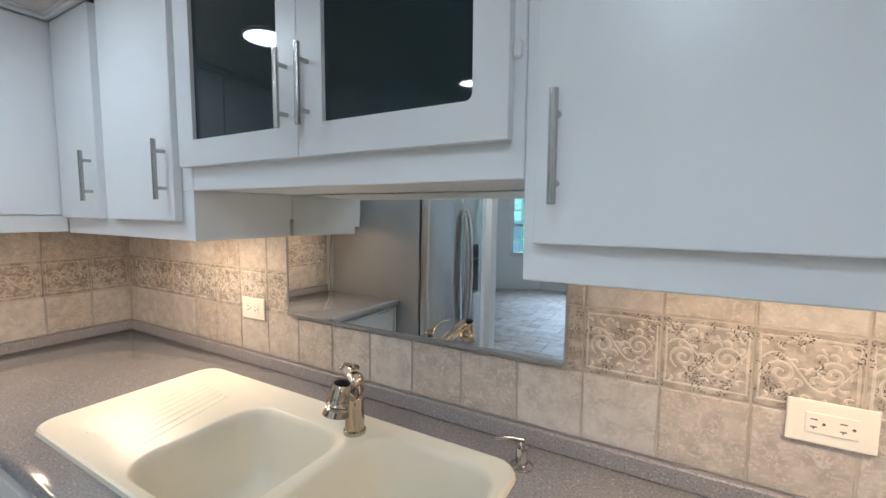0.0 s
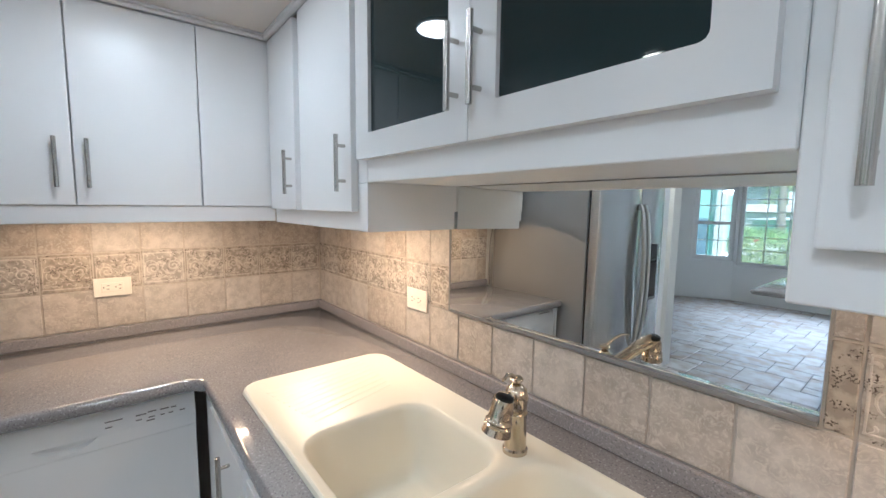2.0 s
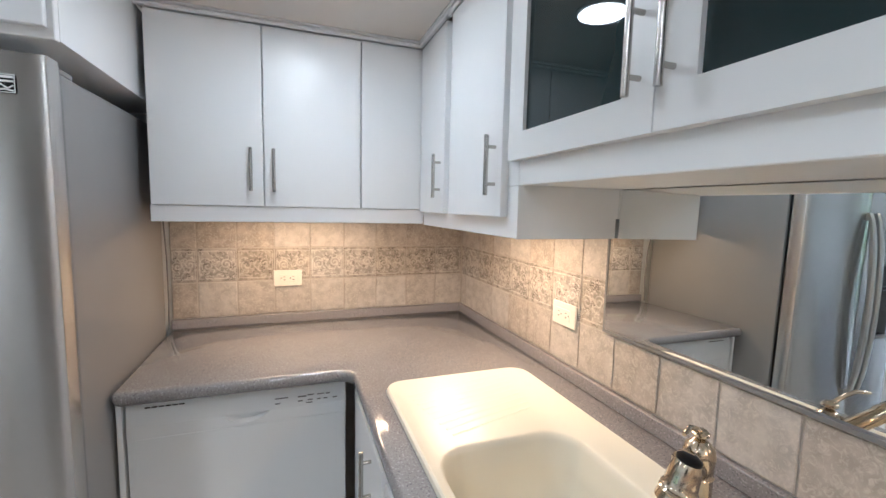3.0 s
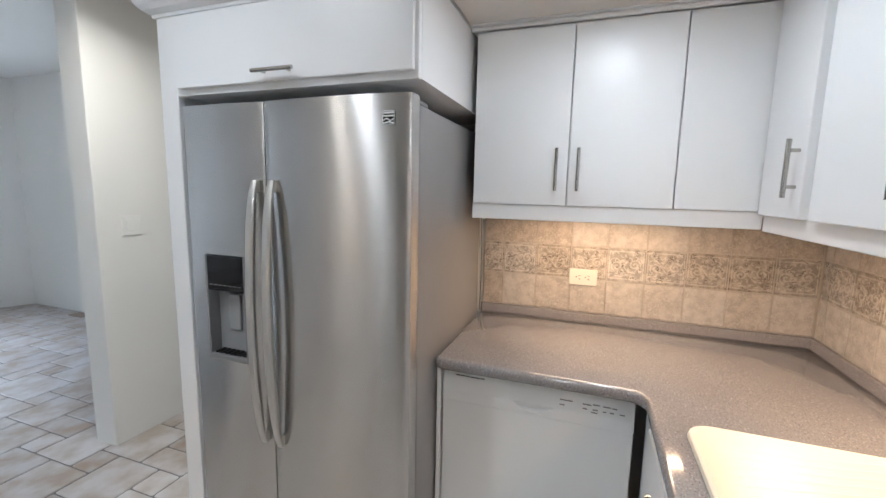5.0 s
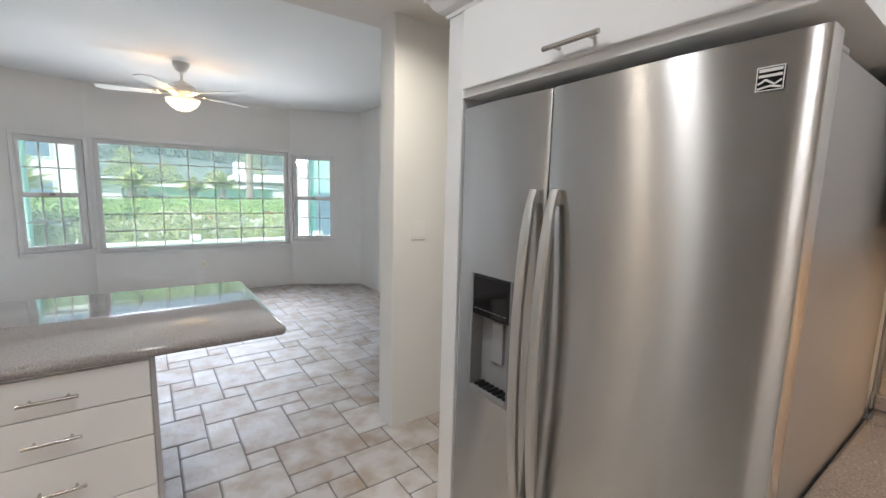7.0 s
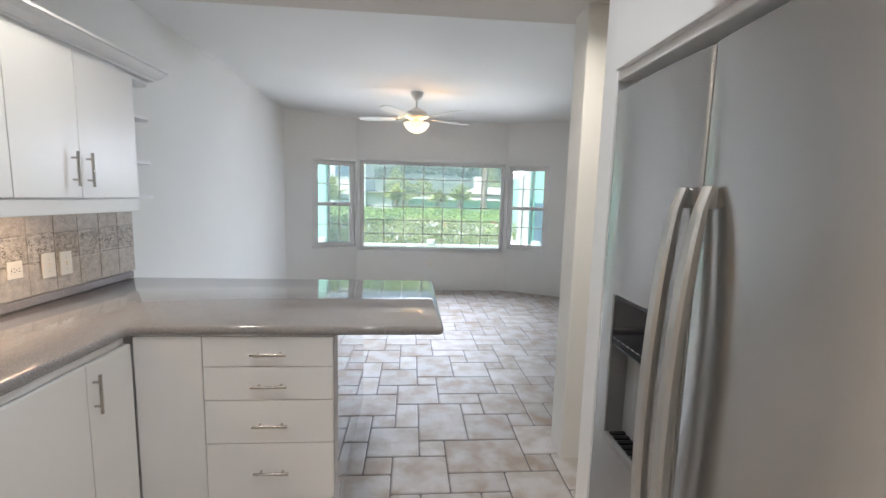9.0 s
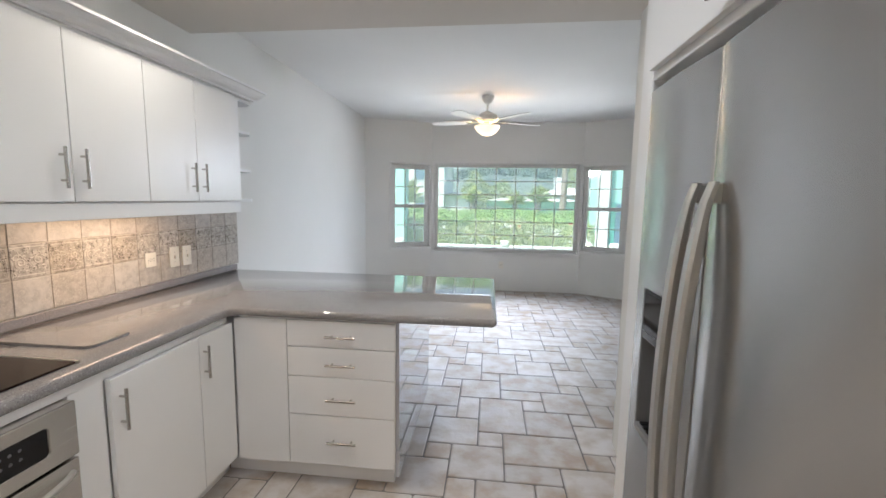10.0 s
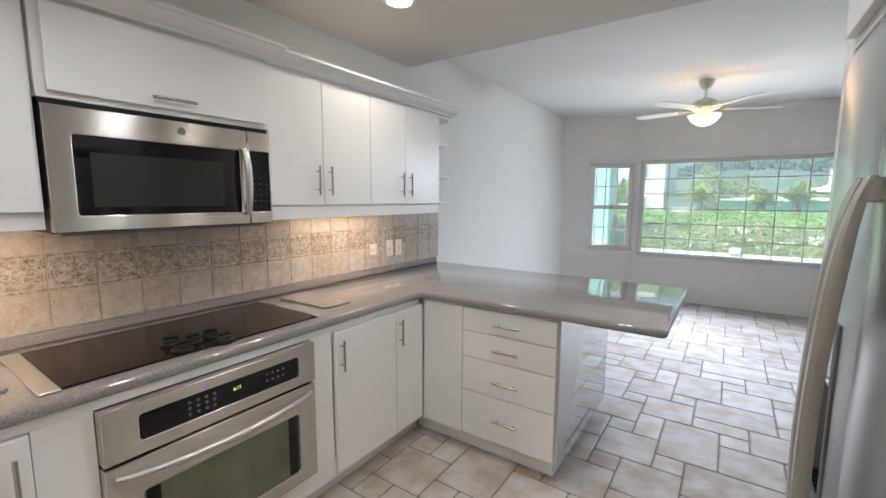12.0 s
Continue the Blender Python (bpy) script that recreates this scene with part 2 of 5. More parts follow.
# greenish reflection of the lit room opposite, put into the glass colour
OVENGLASS = material("oven_glass_with_reflection", (0.17, 0.18, 0.125), 0.10, var=0.22, scale=4, bump=0, specular=0.8)
CABGLASS = material("dark_teal_cabinet_glass", (0.012, 0.028, 0.032), 0.03, var=0.1, scale=2, bump=0)
IVORY = material("ivory_sink_composite", (0.77, 0.73, 0.61), 0.30, var=0.02, scale=3, fine=120, bump=0.02)
PLASTIC = material("ivory_switch_plastic", (0.80, 0.77, 0.70), 0.32, var=0.02, bump=0)
APPLIANCE = material("white_appliance_enamel", (0.74, 0.76, 0.77), 0.28, var=0.012, scale=2, fine=60, bump=0.03)
VINYL = material("white_window_vinyl", (0.80, 0.80, 0.79), 0.4, var=0.02, bump=0.02)
FANWHITE = material("white_fan_enamel", (0.74, 0.73, 0.70), 0.4, var=0.03, bump=0.02)
INK = material("grey_ink", (0.10, 0.10, 0.11), 0.6, bump=0)
MIRROR = material("mirror_silver", (0.86, 0.88, 0.87), 0.0, metal=1.0, var=0.0, bump=0)
GLASS = clear_glass("window_glass")
LAMPGLOW = glowing("lamp_lens", (1.0, 0.93, 0.82), 7.0)
FANGLOW = glowing("frosted_lamp_bowl", (1.0, 0.82, 0.55), 0.55)
CLOCK = glowing("green_clock_digits", (0.50, 0.75, 0.14), 0.8)
LEAF = material("hedge_leaf", (0.28, 0.40, 0.11), 0.7, scale=2.0, tint=(0.20, 0.31, 0.08), bump=0)
LEAFLOW = material("shrub_leaf", (0.33, 0.36, 0.13), 0.7, scale=1.5, tint=(0.22, 0.26, 0.09), bump=0)
PALM = material("palm_frond", (0.46, 0.48, 0.14), 0.6, scale=1.0, tint=(0.32, 0.38, 0.10), bump=0)
# blue-grey haze of distance is mixed into this leaf colour
WOODS = material("hazed_woods_leaf", (0.14, 0.175, 0.155), 0.9, scale=0.14, tint=(0.085, 0.115, 0.12), fine=1.3, bump=0.8, depth=0.5)
PETAL = material("white_petal", (0.80, 0.78, 0.74), 0.6, bump=0)
REDPETAL = material("red_petal", (0.70, 0.03, 0.03), 0.6, bump=0)
BARK = material("palm_bark", (0.30, 0.24, 0.19), 0.85, scale=6, fine=25, bump=0.6, depth=0.01)
GRASS = material("lawn_grass", (0.10, 0.18, 0.04), 0.9, scale=0.6, tint=(0.07, 0.11, 0.03), fine=30, bump=0.5, depth=0.02)
RENDERWHITE = material("white_render", (0.78, 0.79, 0.77), 0.8, var=0.03, scale=1, fine=30, bump=0.2)
MINT = material("mint_green_paint", (0.42, 0.72, 0.64), 0.7, var=0.03, bump=0.05)
PALEMINT = material("pale_mint_paint", (0.54, 0.66, 0.65), 0.8, var=0.03, fine=30, bump=0.15)
SHUTTER = material("sea_green_shutter_paint", (0.10, 0.42, 0.34), 0.5, var=0.05, bump=0.05)
BLUEGLASS = material("blue_grey_pane", (0.13, 0.20, 0.30), 0.15, var=0.08, bump=0)
ROOF = material("pale_roof_tile", (0.62, 0.61, 0.58), 0.8, var=0.06, fine=8, bump=0.4, depth=0.02)

# ---- mesh helpers ----


def link_mesh(name, bm, mat, smooth=False):
    me = bpy.data.meshes.new(name)
    bmesh.ops.recalc_face_normals(bm, faces=bm.faces)
    bm.to_mesh(me)
    bm.free()
    for mm in (mat if isinstance(mat, (list, tuple)) else (mat,)):
        me.materials.append(mm)
    if smooth:
        for p in me.polygons:
            p.use_smooth = True
        me.set_sharp_from_angle(angle=radians(38))
    return me


def thing(name, at=(0, 0, 0), label="", category="", group="", kind=""):
    ob = new(name)
    ob.empty_display_size = 0.1
    ob.location = at
    return tagged(ob, label, category, group, kind)


def root_of(ob):
    while ob.parent:
        ob = ob.parent
    return ob


def part(name, bm, mat, parent=None, label="", smooth=False):
    """One mesh object. Its shape is given in world places; under a thing it is moved into the thing's own frame."""
    if parent is not None:
        o = root_of(parent).location
        bmesh.ops.translate(bm, verts=bm.verts, vec=(-o[0], -o[1], -o[2]))
    ob = new(name, link_mesh(name, bm, mat, smooth))
    if parent is not None:
        ob.parent = parent
    if label:
        ob["label"] = label
    return ob


def add_box(bm, x0, x1, y0, y1, z0, z1, bevel=0.0, seg=1):
    x0, x1, y0, y1, z0, z1 = min(x0, x1), max(x0, x1), min(y0, y1), max(y0, y1), min(z0, z1), max(z0, z1)
    v = [bm.verts.new((x, y, z)) for z in (z0, z1) for y in (y0, y1) for x in (x0, x1)]
    f = [bm.faces.new([v[i] for i in q]) for q in ((0, 2, 3, 1), (4, 5, 7, 6), (0, 1, 5, 4), (1, 3, 7, 5), (3, 2, 6, 7), (2, 0, 4, 6))]
    if bevel:
        edges = list({e for q in f for e in q.edges})
        bmesh.ops.bevel(bm, geom=edges, offset=bevel, segments=seg, affect="EDGES", profile=0.6)
    return bm


def box(x0, x1, y0, y1, z0, z1, bevel=0.0, seg=1):
    return add_box(bmesh.new(), x0, x1, y0, y1, z0, z1, bevel, seg)


def add_tube(bm, path, radii, seg=12, caps=True):
    """A round bar along a path of points with a radius at each."""
    path = [Vector(p) for p in path]
    rings = []
    up = None
    for i, p in enumerate(path):
        d = (path[min(i + 1, len(path) - 1)] - path[max(i - 1, 0)]).normalized()
        if up is None:
            up = d.orthogonal().normalized()
        up = (up - d * up.dot(d)).normalized()
        side = d.cross(up)
        r = radii[i] if isinstance(radii, (list, tuple)) else radii
        rings.append([bm.verts.new(p + (up * math.cos(a) + side * math.sin(a)) * r) for a in (2 * math.pi * k / seg for k in range(seg))])
    for a, b in zip(rings, rings[1:]):
        for k in range(seg):
            bm.faces.new((a[k], a[(k + 1) % seg], b[(k + 1) % seg], b[k]))
    if caps:
        bm.faces.new(list(reversed(rings[0])))
        bm.faces.new(rings[-1])
    return bm


def tube(path, radii, seg=12, caps=True):
    return add_tube(bmesh.new(), path, radii, seg, caps)


def lathe(cx, cy, profile, seg=24, bm=None):
    """Turned about a vertical axis: profile rows of (radius, z)."""
    bm = bm or bmesh.new()
    return add_tube(bm, [(cx, cy, z + i * 1e-6) for i, (r, z) in enumerate(profile)], [max(r, 0.0004) for r, z in profile], seg) if all(
        b[1] > a[1] for a, b in zip(profile, profile[1:])) else add_rings(bm, cx, cy, profile, seg)


def add_rings(bm, cx, cy, profile, seg):
    rings = [[bm.verts.new((cx + max(r, 0.0004) * math.cos(2 * math.pi * k / seg), cy + max(r, 0.0004) * math.sin(2 * math.pi * k / seg), z)) for k in range(seg)] for r, z in profile]
    for a, b in zip(rings, rings[1:]):
        for k in range(seg):
            bm.faces.new((a[k], a[(k + 1) % seg], b[(k + 1) % seg], b[k]))
    bm.faces.new(list(reversed(rings[0])))
    bm.faces.new(rings[-1])
    return bm


def rounded(x0, x1, y0, y1, r, n=5):
    """Corner-rounded rectangle, counter-clockwise, as (x, y) rows."""
    out = []
    for cx, cy, a0 in ((x1 - r, y1 - r, 0), (x0 + r, y1 - r, 90), (x0 + r, y0 + r, 180), (x1 - r, y0 + r, 270)):
        for k in range(n + 1):
            a = radians(a0 + 90 * k / n)
            out.append((cx + r * math.cos(a), cy + r * math.sin(a)))
    return out


def loop_of(bm, pts, z):
    vs = [bm.verts.new((x, y, z)) for x, y in pts]
    return vs


def ring_edges(bm, vs):
    return [bm.edges.get((a, b)) or bm.edges.new((a, b)) for a, b in zip(vs, vs[1:] + vs[:1])]


def bridge(bm, a, b):
    n = len(a)
    for k in range(n):
        bm.faces.new((a[k], a[(k + 1) % n], b[(k + 1) % n], b[k]))


def plate(bm, outline, holes, z0, z1):
    """A flat slab with holes; all loops are lists of (x, y)."""
    tops, bots = [], []
    for pts in [outline] + holes:
        t, b = loop_of(bm, pts, z1), loop_of(bm, pts, z0)
        bridge(bm, b, t)
        tops += ring_edges(bm, t)
        bots += ring_edges(bm, b)
    bmesh.ops.triangle_fill(bm, edges=tops, use_beauty=True)
    bmesh.ops.triangle_fill(bm, edges=bots, use_beauty=True)
    return bm


def fillet(pts, radii, n=6):
    """A closed outline with its corners rounded; radii gives one per corner."""
    out = []
    m = len(pts)
    for i, r in enumerate(radii):
        p, a, b = Vector(pts[i]), Vector(pts[i - 1]), Vector(pts[(i + 1) % m])
        if not r:
            out.append((p.x, p.y))
            continue
        u, w = (a - p).normalized(), (b - p).normalized()
        half = u.angle(w) / 2
        t = r / math.tan(half)
        c = p + (u + w).normalized() * (r / math.sin(half))
        s, e = p + u * t - c, p + w * t - c
        for k in range(n + 1):
            d = s.lerp(e, k / n)
            d = d.normalized() * r
            out.append((c.x + d.x, c.y + d.y))
    return out


def inset(pts, d):
    """The outline moved inwards by d (counter-clockwise outline)."""
    out = []
    m = len(pts)
    for i in range(m):
        p, a, b = Vector(pts[i]), Vector(pts[i - 1]), Vector(pts[(i + 1) % m])
        u, w = (p - a), (b - p)
        if u.length < 1e-7 or w.length < 1e-7:
            out.append((p.x, p.y))
            continue
        u.normalize(), w.normalize()
        n1, n2 = Vector((-u.y, u.x)), Vector((-w.y, w.x))
        bis = (n1 + n2)
        bis = bis / max(bis.dot(n1), 1e-6) if bis.length > 1e-6 else n1
        out.append((p.x + bis.x * d, p.y + bis.y * d))
    return out


def sweep(bm, path, profile, closed=False):
    """Moulding: profile rows (out, z) carried along a path of (x, y), with mitred corners; out points to the right of the way."""
    rows = []
    m = len(path)
    for i in range(m):
        p = Vector(path[i])
        u = (p - Vector(path[i - 1])).normalized() if i else (Vector(path[1]) - p).normalized()
        w = (Vector(path[i + 1]) - p).normalized() if i < m - 1 else u
        n1, n2 = Vector((u.y, -u.x)), Vector((w.y, -w.x))
        bis = n1 + n2
        bis = bis / bis.dot(n1)
        rows.append([bm.verts.new((p.x + bis.x * o, p.y + bis.y * o, z)) for o, z in profile])
    n = len(profile)
    for a, b in zip(rows, rows[1:]):
        for k in range(n):
            bm.faces.new((a[k], a[(k + 1) % n], b[(k + 1) % n], b[k]))
    bm.faces.new(rows[0])
    bm.faces.new(list(reversed(rows[-1])))
    return bm


def quad_cloud(name, centres, size, mat, seed, flat=0.0, parent=None):
    """Many small leaves: one quad each at the given centres, turned at random."""
    rng = np.random.default_rng(seed)
    c = np.asarray(centres, float)
    n = len(c)
    a = rng.normal(size=(n, 3))
    a /= np.linalg.norm(a, axis=1)[:, None]
    b = np.cross(a, rng.normal(size=(n, 3)))
    b /= np.linalg.norm(b, axis=1)[:, None]
    a[:, 2] *= 1 - flat
    s = size * rng.uniform(0.6, 1.3, n)[:, None]
    v = np.stack([c - a * s, c + b * s * 0.45, c + a * s, c - b * s * 0.45], 1).reshape(-1, 3)
    f = np.arange(4 * n).reshape(-1, 4)
    me = bpy.data.meshes.new(name)
    me.from_pydata(v.tolist(), [], f.tolist())
    me.materials.append(mat)
    ob = new(name, me)
    if parent is not None:
        ob.parent = parent
    return ob

# ---- large structure ----


def structure(name, bm, mat, label, category):
    return tagged(part(name, bm, mat), label, category, kind="structure")


structure("wall_north", box(-0.12, 3.27, 0.0, 0.12, -0.05, 2.6), WALL, "white painted kitchen wall behind the sink", "wall")
structure("wall_west", box(-0.12, 0.0, -2.26, -0.001, -0.05, 2.6), WALL, "white painted kitchen wall behind the fridge", "wall")
structure("wall_east", box(3.15, 3.27, -7.26, -0.001, -0.05, 2.8), WALL, "long white painted wall of kitchen and breakfast nook", "wall")
structure("wall_passage_north", box(-1.2, -0.121, -2.26, -2.14, -0.05, 2.6), WALL, "plain white wall closing the side passage", "wall")
structure("wall_passage_end", box(-1.32, -1.201, -3.46, -2.14, -0.05, 2.6), WALL, "plain white end wall of the side passage", "wall")
structure("wall_pier", box(-1.2, 0.47, -3.46, -3.287, -0.05, 2.62, 0.004), WALL, "white wall end between passage and breakfast nook", "wall")
structure("wall_nook_west", box(-1.21, -1.09, -7.22, -3.461, -0.05, 2.8), WALL, "white painted side wall of the breakfast nook", "wall")
structure("ceiling_kitchen", box(-1.32, 3.149, -3.545, -0.001, KITCHEN_CEILING, 2.80), BEIGECEIL, "pale beige lower kitchen ceiling with a straight drop edge", "ceiling")
structure("ceiling_soffit", box(0.001, 3.149, -1.2912, -0.001, SOFFIT, KITCHEN_CEILING - 0.001), BEIGECEIL, "pale beige dropped ceiling over the sink and wall cabinets", "ceiling")
structure("ceiling_nook", box(-1.32, 3.30, -8.0, -3.546, NOOK_CEILING, 2.80), CEIL, "white painted ceiling over the breakfast nook", "ceiling")


def bay_wall(name, p0, p1, s0, s1, z0, z1):
    """One flat side of the bay from p0 to p1 (inside face), with an opening from s0 to s1 along it and z0 to z1 high."""
    p0, p1 = Vector((*p0, 0)), Vector((*p1, 0))
    d = (p1 - p0).normalized()
    length = (p1 - p0).length
    out = Vector((d.y, -d.x, 0))
    bm = bmesh.new()
    plate(bm, [(0, -0.05), (length, -0.05), (length, 2.70), (0, 2.70)], [[(s0, z0), (s1, z0), (s1, z1), (s0, z1)]], 0.0, 0.14)
    bmesh.ops.transform(bm, matrix=Matrix(((1, 0, 0, 0), (0, 0, -1, 0), (0, 1, 0, 0), (0, 0, 0, 1))), verts=bm.verts)
    m = Matrix(((d.x, out.x, 0, p0.x), (d.y, out.y, 0, p0.y), (0, 0, 1, 0), (0, 0, 0, 1)))
    bmesh.ops.transform(bm, matrix=m, verts=bm.verts)
    structure(name, bm, WALL, "white painted side of the bay under and over its window", "wall")
    return m


def bay_window(name, m, s0, s1, z0, z1, cols, rows, hung, label):
    """A white framed window in the opening; hung: two sashes, one over the other."""
    w = thing(name, m @ Vector(((s0 + s1) / 2, -0.06, z0)), label, "window", kind="structure")

    def put(nm, bm, mat, parent, lab=""):
        bmesh.ops.transform(bm, matrix=m, verts=bm.verts)
        ob = part(nm, bm, mat, parent, lab)
        return ob
    f = 0.035
    bm = bmesh.new()
    for a, b, za, zb in ((s0, s1, z0, z0 + f), (s0, s1, z1 - f, z1), (s0, s0 + f, z0 + f, z1 - f), (s1 - f, s1, z0 + f, z1 - f)):
        add_box(bm, a, b, -0.10, -0.03, za, zb, 0.003)
    frame_ob = put("window_frame", bm, VINYL, w)
    bm = bmesh.new()
    for a, b, za, zb in ((s0 - 0.035, s1 + 0.035, z0 - 0.05, z0), (s0 - 0.035, s1 + 0.035, z1, z1 + 0.04), (s0 - 0.035, s0, z0, z1), (s1, s1 + 0.035, z0, z1)):
        add_box(bm, a, b, -0.028, 0.012, za, zb, 0.003)
    put("window_casing", bm, VINYL, w)
    put("window_sill", box(s0 - 0.05, s1 + 0.05, -0.027, 0.03, z0 - 0.022, z0 - 0.001, 0.004), VINYL, w)
    a0, a1, b0, b1 = s0 + f, s1 - f, z0 + f, z1 - f
    sashes = ((b0, (b0 + b1) / 2, -0.075), ((b0 + b1) / 2, b1, -0.055)) if hung else ((b0, b1, -0.065),)
    for za, zb, y in sashes:
        g = 0.028 if hung else 0.012
        bm = bmesh.new()
        for c0, c1, d0, d1 in ((a0, a1, za, za + g), (a0, a1, zb - g, zb), (a0, a0 + g, za + g, zb - g), (a1 - g, a1, za + g, zb - g)):
            add_box(bm, c0, c1, y - 0.018, y + 0.018, d0, d1, 0.002)
        sash = put("sash", bm, VINYL, w)
        i0, i1, j0, j1 = a0 + g, a1 - g, za + g, zb - g
        r = rows // len(sashes)
        cw, ch = (i1 - i0) / cols, (j1 - j0) / r
        for k in range(1, cols):
            put("muntin", box(i0 + k * cw - 0.0065, i0 + k * cw + 0.0065, y - 0.01, y + 0.01, j0, j1), VINYL, sash)
        for k in range(1, r):
            put("muntin", box(i0, i1, y - 0.0095, y + 0.0095, j0 + k * ch - 0.0065, j0 + k * ch + 0.0065), VINYL, sash)
        for i in range(cols):
            for j in range(r):
                pane = put("pane", box(i0 + i * cw + 0.004, i0 + (i + 1) * cw - 0.004, y - 0.002, y + 0.002, j0 + j * ch + 0.004, j0 + (j + 1) * ch - 0.004), GLASS, sash)
                pane.visible_shadow = False
    if hung:
        mid = (s0 + s1) / 2
        put("sash_lock", box(mid - 0.025, mid + 0.025, -0.058, -0.03, (b0 + b1) / 2 - 0.004, (b0 + b1) / 2 + 0.02, 0.004), GREYPLASTIC, w, "small grey sash lock")
    return w


m1 = bay_wall("wall_bay_east", (3.15, -7.22), (2.205, -7.70), 0.415, 1.03, 0.70, 1.99)
m2 = bay_wall("wall_bay_south", (2.205, -7.70), (-0.16, -7.70), 0.06, 2.325, 0.635, 2.02)
m3 = bay_wall("wall_bay_west", (-0.16, -7.70), (-1.09, -7.22), 0.02, 0.635, 0.70, 1.99)
bay_window("window_1", m1, 0.415, 1.03, 0.70, 1.99, 3, 4, True, "white double-hung side window with small panes")
bay_window("window_2", m2, 0.06, 2.325, 0.635, 2.02, 7, 6, False, "wide white fixed window with a grid of panes")
bay_window("window_3", m3, 0.02, 0.635, 0.70, 1.99, 3, 4, True, "white double-hung side window with small panes")

# ---- worktop ----
TOP, SLAB = 0.914, 0.040
corner_pts = [(0.004, -0.004), (0.004, -1.305), (0.650, -1.305), (0.650, -0.650), (2.500, -0.650), (2.500, -2.858), (1.200, -2.858), (1.200, -3.895), (3.146, -3.895), (3.146, -0.004)]
outline = fillet(corner_pts, [0, 0, 0.035, 0.05, 0.05, 0.05, 0.03, 0.03, 0, 0])
bm = bmesh.new()
half = SLAB / 2
rings = []
for k in range(7):
    a = radians(-90 + 180 * k / 6)
    rings.append(loop_of(bm, inset(outline, half * 0.7 * (1 - math.cos(a))), TOP - half + half * math.sin(a)))
for a, b in zip(rings, rings[1:]):
    bridge(bm, a, b)
hole_pts = rounded(0.83, 1.889, -0.567, -0.135, 0.05)
hole_top, hole_low = loop_of(bm, hole_pts, TOP), loop_of(bm, hole_pts, TOP - SLAB)
bridge(bm, hole_low, hole_top)
bmesh.ops.triangle_fill(bm, edges=ring_edges(bm, rings[-1]) + ring_edges(bm, hole_top), use_beauty=True)
bmesh.ops.triangle_fill(bm, edges=ring_edges(bm, rings[0]) + ring_edges(bm, hole_low), use_beauty=True)
tagged(part("worktop", bm, COUNTER, smooth=True), "continuous speckled grey laminate worktop with rounded edge and peninsula", "worktop")

lip = thing("upstand", (0, 0, TOP), "low speckled grey laminate upstand along the wall tiles", "upstand", kind="structure")
for x0, x1, y0, y1 in ((0.021, 3.129, -0.021, -0.003), (0.003, 0.021, -1.30, -0.003), (3.129, 3.147, -3.894, -0.003)):
    part("upstand_strip", box(x0, x1, y0, y1, TOP + 0.0005, 0.955, 0.002), UPSTAND, lip)

# ---- cabinets ----


def add_handle(bm, p, along, out, length=0.150, reach=0.026, r=0.006):
    p, along, out = Vector(p), Vector(along), Vector(out)
    add_tube(bm, [p + out * reach - along * length / 2, p + out * reach + along * length / 2], r, 12)
    for s in (-1, 1):
        q = p + along * (s * length * 0.31)
        add_tube(bm, [q, q + out * reach], r * 0.75, 8)


def bar_handle(parent, p, along, out, length=0.150):
    bm = bmesh.new()
    add_handle(bm, p, along, out, length)
    return part("handle", bm, NICKEL, parent, "satin nickel bar handle", smooth=True)


def slab_door(cabinet, x0, x1, y0, y1, z0, z1, name="door"):
    return part(name, box(x0, x1, y0, y1, z0, z1, 0.0025, 2), CAB, cabinet)


UPLABEL = "white wall cabinet with flat doors"
CAB_LOW, CAB_TOP = 1.425, 2.062

# over the dishwasher, along the west wall
c = thing("wall_cabinet", (0.17, -0.92, 1.375), UPLABEL + " over the dishwasher", "cabinet", "wall cabinets")
part("body", box(0.004, 0.312, -1.272, -0.318, CAB_LOW, CAB_TOP + 0.01), CAB, c)
part("light_rail", box(0.3125, 0.328, -1.272, -0.318, 1.376, 1.4332, 0.002), CAB, c)
for y0, y1, hy in ((-1.268, -0.921, -0.960), (-0.917, -0.576, -0.885), (-0.572, -0.326, None)):
    dr = slab_door(c, 0.314, 0.335, y0, y1, 1.434, 2.058)
    if hy:
        bar_handle(dr, (0.335, hy, 1.562), (0, 0, 1), (1, 0, 0))

# in the corner left of the mirror
c = thing("wall_cabinet", (0.72, -0.17, 1.372), UPLABEL + " in the corner beside the mirror", "cabinet", "wall cabinets")
part("body", box(0.004, 1.092, -0.300, -0.004, CAB_LOW, CAB_TOP + 0.01), CAB, c)
part("side_panel", box(1.0926, 1.0932, -0.3165, -0.022, 1.372, 1.4995), CAB, c)
part("side_panel", box(1.074, 1.0925, -0.300, -0.022, 1.373, CAB_LOW - 0.0005), CAB, c)
part("light_rail", box(0.330, 1.0925, -0.3165, -0.3005, 1.372, 1.50, 0.002), CAB, c)
for x0, x1, hx in ((0.345, 0.622, 0.585), (0.672, 1.042, 1.007)):
    dr = slab_door(c, x0, x1, -0.338, -0.317, 1.424, 2.058)
    bar_handle(dr, (hx, -0.338, 1.553), (0, 0, 1), (0, -1, 0))
part("face_frame", box(0.330, 1.0925, -0.3165, -0.3005, 1.501, CAB_TOP), CAB, c)

# glazed cabinet over the mirror
c = thing("glazed_wall_cabinet", (1.52, -0.17, 1.50), "white wall cabinet with two dark glass doors over the mirror", "cabinet", "wall cabinets")
part("body", box(1.0935, 1.956, -0.300, -0.010, 1.502, CAB_TOP + 0.01), CAB, c)
part("face_frame", box(1.0935, 1.956, -0.3165, -0.3005, 1.500, CAB_TOP, 0.002), CAB, c)


